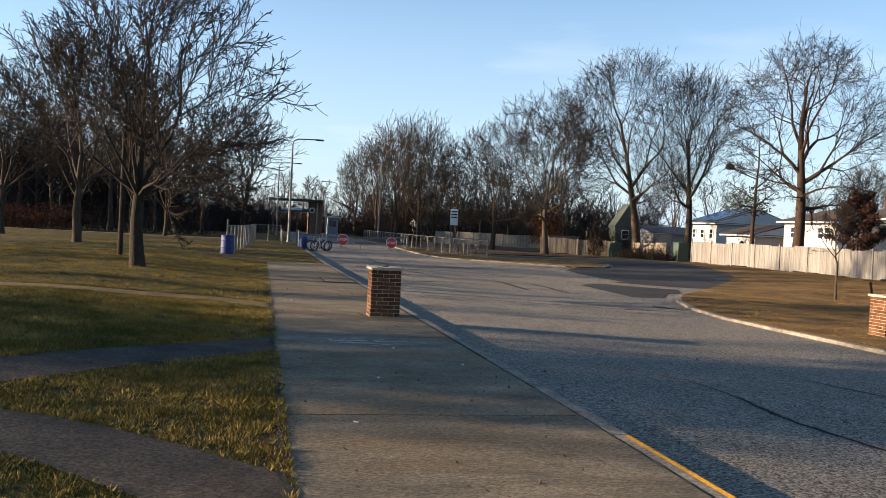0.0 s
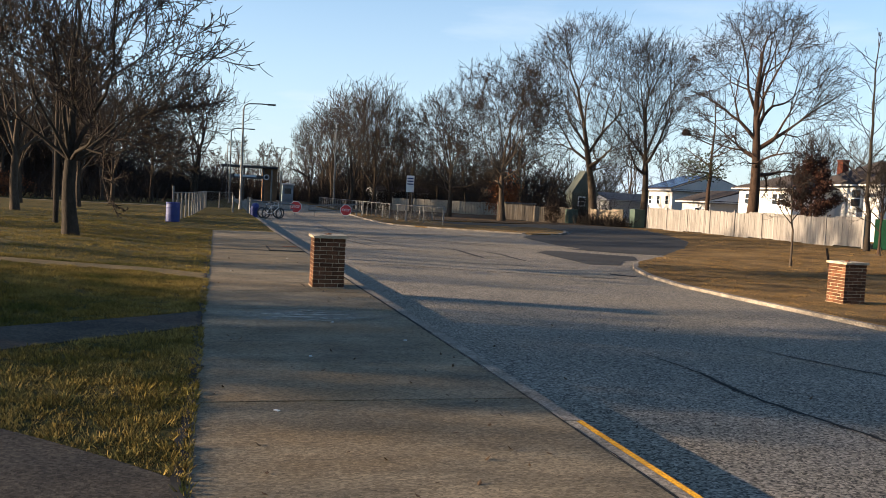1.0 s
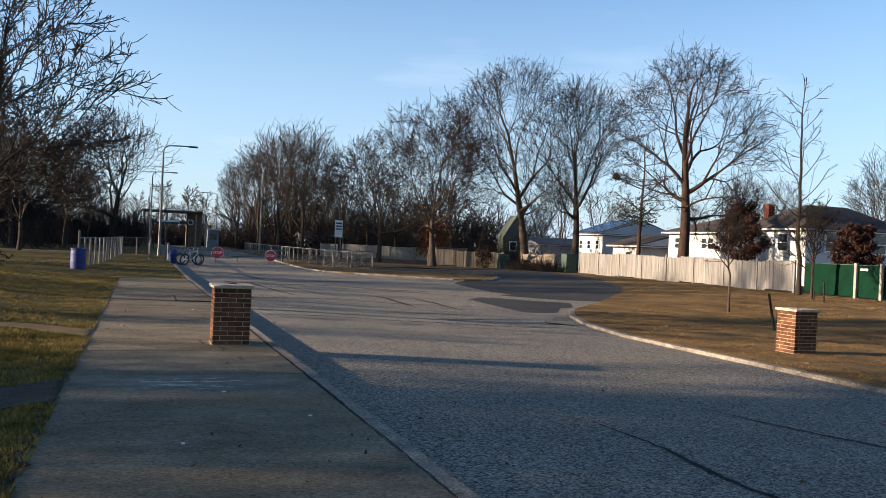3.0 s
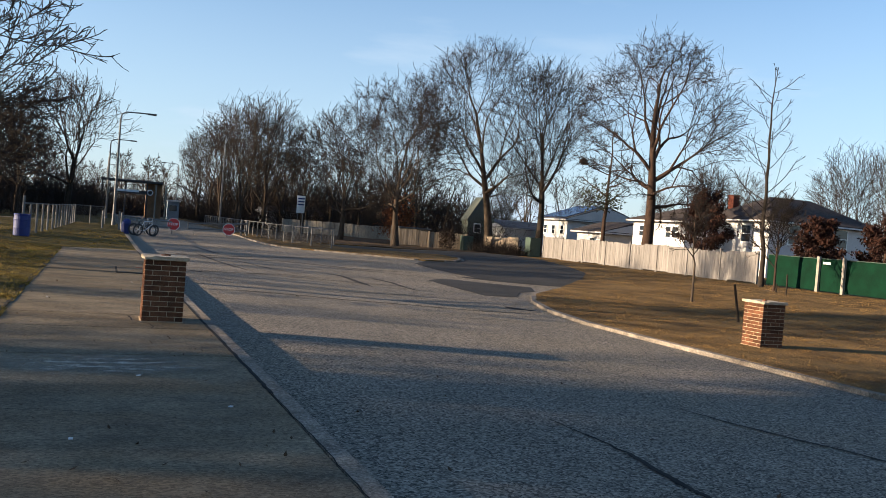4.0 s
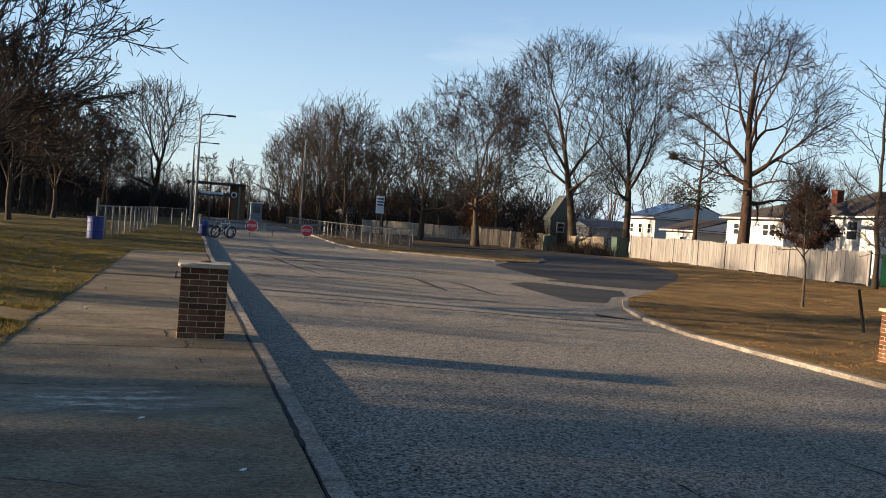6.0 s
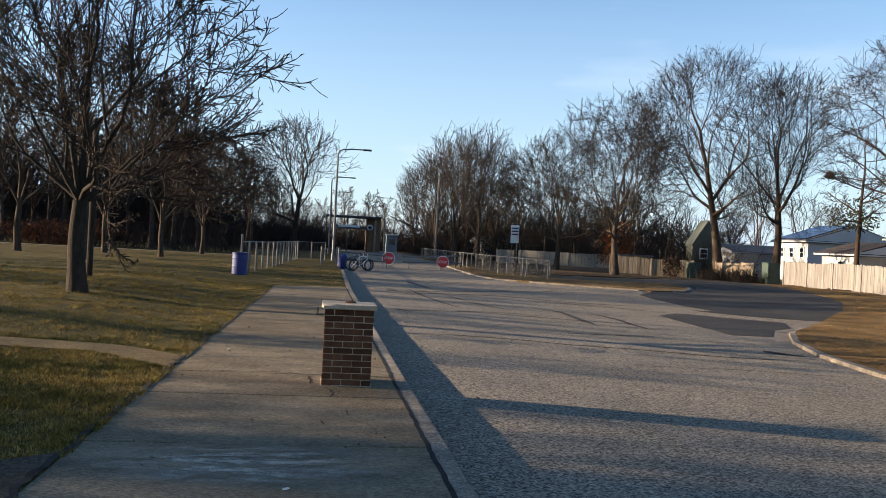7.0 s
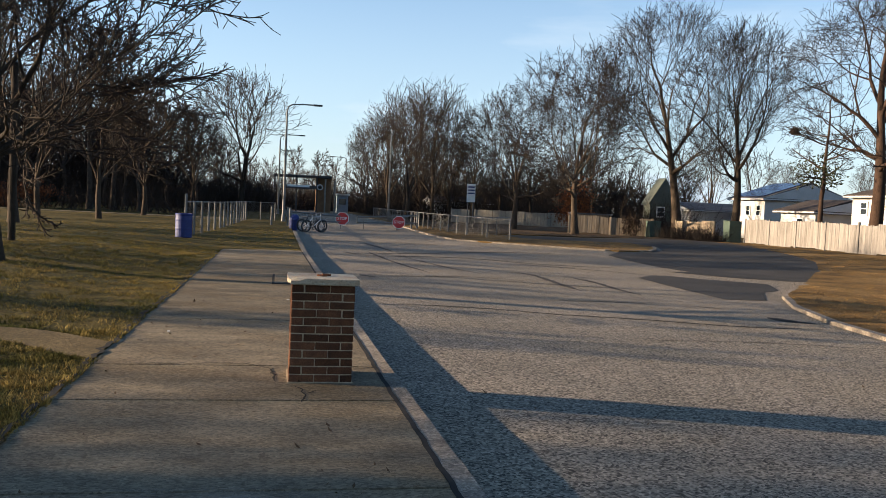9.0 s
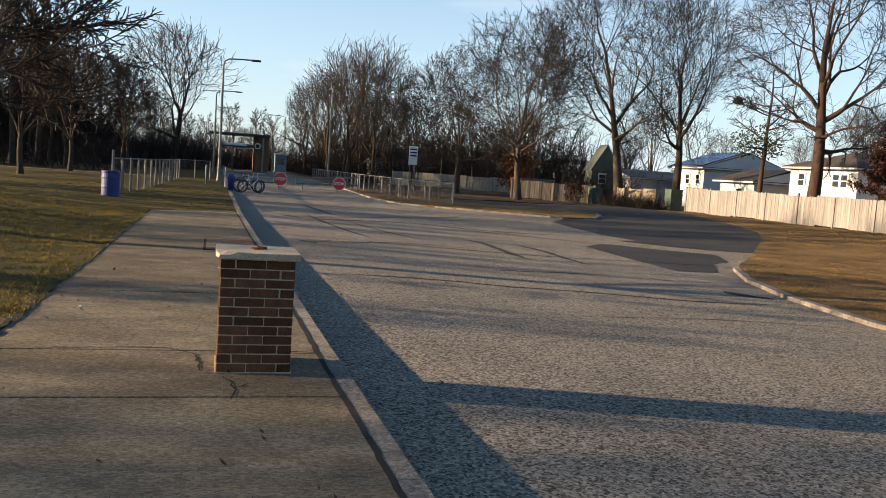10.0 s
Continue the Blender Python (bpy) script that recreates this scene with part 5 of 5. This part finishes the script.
# row of trees beyond the gate
row = [forked(50 + i, 15.2, 7.8, 2.2, 0.24, 2.4, 5, (4, 40), 6, 0.9, 0.04, 0, 0.015, 2, 0, 0.06, twig_len=(0.5, 0.9), tseg=1) for i in range(3)]
rng = random.Random(9)
for i, (x, y) in enumerate([(12.4, 79.5), (15.2, 81), (13.2, 87), (17.6, 84), (12.4, 96), (16.0, 94), (12.6, 108), (12.0, 118)]):
    tree("tall bare tree with pale stems in the row beyond the gate", x, y, row[i % 3], M_BARK_LIGHT, M_TWIG_PALE, rng.uniform(0, 360), rng.uniform(0.88, 1.02), "row of bare trees beyond the gate")
mid = [forked(60 + i, 10.4, 7.4, 2.0, 0.2, 2.6, 4, (6, 50), 5, 0.95, 0.03, 0, 0.0165, 3, 0, 0.08, tseg=1, twig_len=(0.3, 0.7)) for i in range(3)]
for i, (x, y, s) in enumerate([(21, 70, 0.95), (24, 75, 0.9), (27, 66, 0.8), (19, 95, 1.0), (25, 88, 0.95), (30, 82, 0.9), (22, 104, 1.1), (34, 76, 0.8), (24.5, 62, 0.75), (28, 100, 1.0), (20, 82, 0.95), (17.6, 73, 0.85), (22.5, 81, 0.9), (16.6, 68, 0.75), (26.5, 58.5, 0.7), (36, 92, 0.9), (42, 78, 0.8), (34, 110, 1.0), (45, 70, 0.85)]):
    if i % 5 == 4:
        continue
    tree("bare tree with brown twigs in the copse", x, y, mid[i % 3], M_BARK, M_TWIG_TAN, rng.uniform(0, 360), s, "copse of bare trees")
for i, (x, y, s) in enumerate([(58, 44, 0.95), (66, 36, 1.0), (62, 26, 0.85), (72, 52, 1.1), (56, 60, 0.9), (50, 52, 0.75), (52, 40, 0.72), (48, 84, 1.0), (66, 66, 0.9), (46, 67, 0.6), (53, 64, 0.62), (41, 76, 0.6), (50, 46, 0.55)]):
    tree("bare tree behind the houses", x, y, row[i % 3], M_BARK, M_TWIG_TAN, rng.uniform(0, 360), s * 0.82, "bare trees behind the houses")

# lawn trees and the wood on the far side of the lawn
lawn_tree = forked(71, 10.5, 7.6, 2.2, 0.2, 2.6, 5, (6, 46), 6, 0.9, 0.04, 0, 0.0125, 3, 0, 0.08, tseg=1)
tree("bare lawn tree with a pale trunk", -11.1, 31.1, lawn_tree, M_BARK_LIGHT, M_TWIG, 20)
round_tree = forked(72, 9.9, 9.6, 1.6, 0.24, 2.2, 5, (8, 70), 6, 1.0, 0.03, 0, 0.0125, 3, 0, 0.08, tseg=1)
tree("rounded bare tree standing clear against the sky", -3.9, 78, round_tree, M_BARK, M_TWIG, 0, 1.35)
for x, y, s in ((-9.7, 41.0, 0.72), (-9.0, 52.0, 0.75), (-7.3, 66.0, 0.85), (-13.5, 44, 0.8), (-17.0, 40.0, 0.95)):
    tree("slender bare tree on the lawn before the wood", x, y, lawn_tree, M_BARK_RED, M_TWIG, rng.uniform(0, 360), s, "slender trees before the wood")
woods = [grow(80 + i, 12.5, 0.2, 2.8, 14, (25, 58), (0.42, 0.58), 0.05, 7, 6, 0, wig=0.13, tip=0.026, cseg=2) for i in range(4)]
for i in range(42):
    x = -8 - 48 * (i + rng.random()) / 42
    y = 60 + rng.uniform(0, 34)
    tree("bare woodland tree in the shaded wood", x, y, woods[i % 4], M_BARK_SHADED, M_TWIG_DARK, rng.uniform(0, 360), rng.uniform(0.72, 1.12), "shaded bare wood")
# trees out of view, west of the lawn, that shade the pavement
for x, y, s in ((-23, 0.8, 0.95), (-27, -0.6, 1.0), (-29, 1.9, 1.05), (-33, 1.0, 1.1), (-36, 3.0, 1.15), (-40, 1.5, 1.2), (-44, 4.4, 1.25), (-38, 32, 1.0), (-30, 42, 0.9), (-36, 52, 1.0), (-24, 8, 0.45), (-21, 14, 0.42), (-26, 17, 0.5), (-22, 21, 0.45), (-27, 25, 0.55), (-20, 29, 0.45), (-25, 33, 0.5)):
    tree("bare tree on the open side of the lawn", x, y, woods[int(abs(x)) % 4], M_BARK, M_TWIG, x * 37, s, "bare trees along the lawn")


def thicket(label, region, n, h, seed, material, r=0.012, name="thicket", side=0):
    """Many upright, bending stems over an area."""
    rng = np.random.default_rng(seed)
    x0, y0, x1, y1 = region
    p = np.c_[rng.uniform(x0, x1, n), rng.uniform(y0, y1, n)]
    S = 3
    Q = np.empty((n, S + 1, 3))
    Q[:, 0] = np.c_[p, terrain(p[:, 0], p[:, 1]) - 0.05]
    d = rng.normal(0, 0.35, (n, 3)) + (0, 0, 1)
    L = h * rng.uniform(0.4, 1.15, n)
    for k in range(S):
        d = d + rng.normal(0, 0.28, (n, 3))
        d /= np.linalg.norm(d, axis=1, keepdims=True)
        Q[:, k + 1] = Q[:, k] + d * (L / S)[:, None]
    R = r * np.linspace(1, 0.3, S + 1)[None] * np.ones((n, 1))
    v, f = tubes(Q, R, 3)
    if side:
        A, RA = shoots(rng, Q, R, side, 0.2, 1.0, (25, 65), (0.3, 0.6), 2, 0.2, 0.08, 0.55, r * 0.15, 0.5)
        v2, f2 = tubes(A, RA, 3)
        v, f = np.concatenate([v, v2]), np.concatenate([f, f2 + len(v)])
    return tagged(part(name, raw_mesh(name, v, f), material), label, "brush", kind="stuff")


thicket("dark tangled undergrowth at the wood's edge", (-75, 58, -6.5, 76), 1400, 3.2, 1, M_TWIG_DARK, 0.034, side=4)
thicket("dark tangled undergrowth deep in the wood", (-90, 90, -13, 104), 900, 10, 2, M_TWIG_DARK, 0.12, side=7)
thicket("dense dark stand of trees behind the wood", (-95, 104, -16, 118), 900, 12, 12, M_TWIG_DARK, 0.2, side=6)
thicket("brown undergrowth beneath the row of trees", (10.9, 80, 16, 120), 800, 1.7, 3, M_TWIG, 0.025, side=5)
thicket("brown scrub in the copse behind the old fence", (17, 79, 40, 110), 900, 2.8, 4, M_TWIG, 0.035, side=6)
thicket("tangled bare brush among the far trees", (14.5, 80, 32, 92), 420, 5.5, 21, M_TWIG, 0.03, side=7)
thicket("dense bare stand of trees far behind the copse", (13, 106, 60, 124), 650, 8.5, 23, M_TWIG, 0.13, side=7)
thicket("tall bare stems behind the row of trees", (11.5, 88, 34, 106), 450, 5.5, 22, M_TWIG, 0.045, side=7)
thicket("bare brown brush around the olive house", (26.5, 56, 33.5, 62.5), 300, 2.9, 14, M_TWIG, 0.022, side=6)
thicket("low dark brush beyond the lawn fence", (-17, 86, -1.4, 104), 1200, 4.4, 15, M_TWIG_DARK, 0.05, side=6)
thicket("low clipped hedge of bare brown twigs", (25.6, 42.6, 27.2, 49.5), 1500, 1.15, 5, M_TWIG_TAN, 0.012, "hedge")
thicket("far band of bare woodland on the horizon", (-40, 150, 70, 175), 450, 8, 6, M_TWIG, 0.12, "far_wood", 9)
thicket("far band of bare woodland beyond the houses", (95, -10, 120, 150), 650, 7.5, 7, M_TWIG_TAN, 0.10, "far_wood", 9)
for i, (x, y) in enumerate([(-9, 122), (-5, 131), (-2, 139), (2, 146), (6, 142), (9.5, 150), (13, 138), (17, 132), (22, 128), (27, 124), (-13, 114), (-7, 106)]):
    tree("bare tree in the wood where the road ends", x, y, woods[i % 4], M_BARK_SHADED, M_TWIG, rng.uniform(0, 360), rng.uniform(0.6, 0.85), "wood at the road's far end")
thicket("tangled scrub where the road bends away", (-16, 122, 32, 146), 1400, 4.4, 9, M_TWIG_DARK, 0.09, side=7)
v, f = leaf_cloud(31, 5000, (-20.5, 60.5, 0.9), (9, 4, 2.2), 0.10, 40)
tagged(part("leafy_scrub", raw_mesh("leafy_scrub", v, f), M_LEAF_RUST), "rust-orange dead leaves on scrub at the wood's edge", "scrub", kind="stuff")
v, f = leaf_cloud(32, 2600, (22.0, 56.5, 2.1), (3.2, 3, 4.0), 0.10, 40)
tagged(part("leafy_scrub", raw_mesh("leafy_scrub", v, f), M_LEAF_RUST), "rust-coloured leaves clinging to a tree by the old fence", "scrub", kind="stuff")
v, f = leaf_cloud(33, 3000, (24.2, 50.6, 0.75), (1.4, 1.2, 1.7), 0.06, 30)
tagged(part("evergreen_bush", raw_mesh("evergreen_bush", v, f), M_TWIG_DARK), "dark rounded bush by the old fence", "bush")


def leafy_tree(label, x, y, h, w, seed, n=9000):
    t = thing("evergreen_tree", label, "tree", pose(x, y, tz(x, y)), "bronze evergreens behind the fence")
    part("trunk", rod(bmesh.new(), (0, 0, -0.2), (0, 0, h * 0.8), 0.14, 0.04, 10), M_BARK_RED, t)
    rng = np.random.default_rng(seed)
    P = np.zeros((1, 9, 3))
    P[0, :, 2] = np.linspace(0, h, 9)
    A, RA = shoots(rng, P, np.full((1, 9), 0.1), 26, 0.2, 0.97, (55, 85), (0.45 * w / h, 0.62 * w / h), 5, 0.12, 0.06, 0.4, 0.01, 0.6)
    v, f = tubes(A, RA, 4)
    part("branches", raw_mesh("branches", v, f), M_BARK_RED, t)
    k = rng.integers(0, len(A), n)
    s = rng.uniform(0.3, 1.0, n) * 5
    i = np.minimum(s.astype(int), 4)
    fr = (s - i)[:, None]
    c = A[k, i] * (1 - fr) + A[k, i + 1] * fr + rng.normal(0, 0.13, (n, 3))
    d = rng.normal(0, 1, (n, 3)) + (0, 0, 0.6)
    d /= np.linalg.norm(d, axis=1, keepdims=True)
    e = np.cross(d, rng.normal(0, 1, (n, 3)))
    e /= np.linalg.norm(e, axis=1, keepdims=True)
    L = rng.uniform(0.05, 0.11, (n, 1))
    v = np.stack([c - d * L, c + e * L * 0.45, c + d * L, c - e * L * 0.45], 1).reshape(-1, 3)
    part("foliage", raw_mesh("foliage", v, np.arange(4 * n).reshape(n, 4)), M_LEAF_RED, t)
    return t


leafy_tree("dark bronze-red evergreen tree behind the pale fence", 31.8, 29.4, 4.5, 3.9, 41)
leafy_tree("dark bronze-red shrub before the white house", 35.0, 24.0, 3.4, 3.4, 42)
leafy_tree("dark bronze-red shrub behind the green fence", 37.2, 21.6, 3.6, 3.6, 43)
leafy_tree("dark bronze-red shrub behind the green fence", 38.5, 17.5, 3.4, 3.6, 44)

# young trees on the verge
sap = grow(91, 3.3, 0.045, 1.35, 13, (28, 55), (0.38, 0.55), 0.05, 6, 4, 3, wig=0.10, tip=0.0045, limbs=False)
tree("young bare tree with a thin pale trunk on the verge", 16.9, 11.0, sap, M_BARK_LIGHT, M_TWIG_TAN, 30, name="sapling")
gink = grow(92, 10.6, 0.115, 2.2, 26, (48, 72), (0.17, 0.30), 0.06, 3, 2, 0, wig=0.05, tip=0.0065, short=0.62, heavy=0.27, limbs=False)
tree("tall sparse young tree with upswept branches before the green fence", 26.75, 18.9, gink, M_BARK, M_TWIG_TAN, 0)
multi = grow(93, 3.7, 0.06, 0.9, 16, (25, 50), (0.5, 0.7), 0.03, 7, 6, 4, wig=0.12, tip=0.006, limbs=False)
tree("small bushy bare tree with brown twigs before the green fence", 25.2, 16.4, multi, M_BARK_RED, M_TWIG_TAN, 0)
for x, y, h, lean, lab in ((13.9, 5.3, 0.95, 13, "thin leaning timber stake in the verge"), (23.6, 14.0, 0.8, 2, "short timber stake in the verge"), (24.4, 15.4, 0.35, 0, "low dark stump beside a small tree")):
    s_ = thing("stake", lab, "stake", pose(x, y, tz(x, y), 0, -lean, 0), "timber stakes in the verge")
    part("shaft", rod(bmesh.new(), (0, 0, -0.2), (0, 0, h), 0.035, 0.03, 8), M_BARK, s_)

# ---- grass blades and litter, last ----
def blades(label, n, region, keep, h, material, seed, per=24, spread=0.045):
    """Grass in tufts: blades gathered round tuft centres and leaning outwards, taller in some tufts."""
    rng = np.random.default_rng(seed)
    x0, y0, x1, y1 = region
    k = n // per
    c = np.c_[rng.uniform(x0, x1, k), rng.uniform(y0, y1, k)]
    off = rng.normal(0, spread, (k, per, 2)) * rng.uniform(0.6, 1.3, (k, 1, 1))
    tall = np.repeat(rng.uniform(0.35, 1.5, k) ** 1.3, per)
    p = (c[:, None] + off).reshape(-1, 2)
    lean = off.reshape(-1, 2) / spread
    ok = keep(p[:, 0], p[:, 1]) & (p[:, 0] >= x0) & (p[:, 0] <= x1)
    p, lean, tall = p[ok], lean[ok], tall[ok]
    n = len(p)
    z = terrain(p[:, 0], p[:, 1]) + 0.004 * (np.sin(p[:, 0] * 1.7 + p[:, 1] * 0.6) * np.sin(p[:, 1] * 1.1 - p[:, 0] * 0.4))
    a = rng.uniform(0, 6.28, n)
    w = rng.uniform(0.004, 0.008, n)
    base = np.c_[p, z - 0.01]
    side = np.c_[np.cos(a) * w, np.sin(a) * w, np.zeros(n)]
    L = h * tall * rng.uniform(0.7, 1.3, n)
    top = base + np.c_[(rng.normal(0, 0.5, (n, 2)) + lean * 0.45) * L[:, None], L + 0.008]
    v = np.stack([base - side, base + side, top], 1).reshape(-1, 3)
    return tagged(part("grass", raw_mesh("grass", v, np.arange(3 * n).reshape(n, 3)), material), label, "grass", kind="stuff")


def seg_far(x, y, pts, w):
    c = along(pts, 0.3)
    d = np.full(len(x), 1e9)
    for q in c:
        d = np.minimum(d, (x - q[0]) ** 2 + (y - q[1]) ** 2)
    return d > (w / 2 + 0.02) ** 2


PATHS = [([(-1.95, -3.55), (-2.8, -4.4), (-3.53, -5.25), (-4.34, -6.45), (-4.9, -7.4)], 0.85), ([(-1.95, -10.05), (-2.5, -9.4), (-3.15, -8.82), (-3.7, -8.5), (-4.4, -8.35), (-6, -8.2), (-9, -8.1)], 0.9),
         ([(-1.95, 1.35), (-2.65, 1.95), (-3.2, 2.05), (-4.6, 1.7), (-6.6, 1.75), (-12, 2.0)], 0.7)]


def lawn_keep(x, y):
    ok = (x < -1.89) | (y > 18.5)
    for pts, w in PATHS:
        ok &= seg_far(x, y, pts, w)
    return ok


blades("short mown winter grass on the lawn", 330000, (-6.5, -11, -1.89, 2.5), lawn_keep, 0.028, M_BLADE, 1, 40, 0.05)
blades("short mown winter grass farther across the lawn", 100000, (-12, 2.5, -1.89, 18.4), lawn_keep, 0.032, M_BLADE, 2, 24, 0.06)
blades("turf lapping over the pavement's edge", 9000, (-1.95, -11, -1.885, 18.4), lambda x, y: (np.sin(y * 3.1) + np.sin(y * 7.7) * 0.5 > -0.6) & seg_far(x, y, *PATHS[0]) & seg_far(x, y, *PATHS[2]), 0.03, M_BLADE, 3)
blades("dry grass on the verge by the kerb", 80000, (8.9, -6, 19, 14), lambda x, y: x > np.interp(y, [p[1] for p in RIGHT_KERB], [p[0] for p in RIGHT_KERB]) + 0.18, 0.026, M_BLADE_DRY, 4, 20, 0.06)
blades("longer winter grass towards the barrel", 36000, (-12, 18.4, 0.25, 36), lambda x, y: (x < -1.0) | (y > 18.6), 0.026, M_BLADE, 6)
blades("dry grass farther across the verge", 40000, (12, 4, 28, 27), lambda x, y: (x > 18.0) & (x > np.interp(y, [4, 14.8, 20.6, 24.0, 28.3], [9, 14.4, 18.8, 21.0, 22.7]) + 0.2), 0.04, M_BLADE_DRY, 7, 20, 0.08)
rng_ = np.random.default_rng(12)
n = 260
p = np.c_[rng_.uniform(-1.8, 0.5, n), rng_.uniform(-12, 6, n), np.full(n, 0.006)]
p2 = np.c_[rng_.uniform(1.0, 8.4, 220), rng_.uniform(-9, 12, 220)]
p = np.concatenate([p, np.c_[p2, terrain(p2[:, 0], p2[:, 1]) + road_dz(p2[:, 0], p2[:, 1], 0.008)]])
n = len(p)
a = rng_.uniform(0, 6.28, n)
s = rng_.uniform(0.006, 0.03, n) ** 1.0
d, e = np.c_[np.cos(a) * s, np.sin(a) * s, rng_.uniform(-0.1, 0.5, n) * s], np.c_[-np.sin(a) * s * 0.5, np.cos(a) * s * 0.5, np.zeros(n)]
tagged(part("leaf_litter", raw_mesh("leaf_litter", np.stack([p - d, p + e, p + np.abs(d) * (0, 0, 1) + d, p - e], 1).reshape(-1, 3), np.arange(4 * n).reshape(n, 4)), M_FLECK), "scattered dry leaf scraps on pavement and road", "leaf litter", kind="stuff")
for x, y in ((-0.42, -3.75), (-0.9, -5.9), (-1.35, -7.9), (0.2, -5.0), (-1.5, 2.6), (-0.2, 5.9)):
    q = part("paper_scrap", box(bmesh.new(), -0.02, -0.012, 0, 0.025, 0.014, 0.006, 0.002), M_LITTERBIT, None, "", pose(x, y, 0.001, 0, 0, x * 300))
    tagged(q, "small pale paper scrap on the pavement", "litter", "pavement litter")
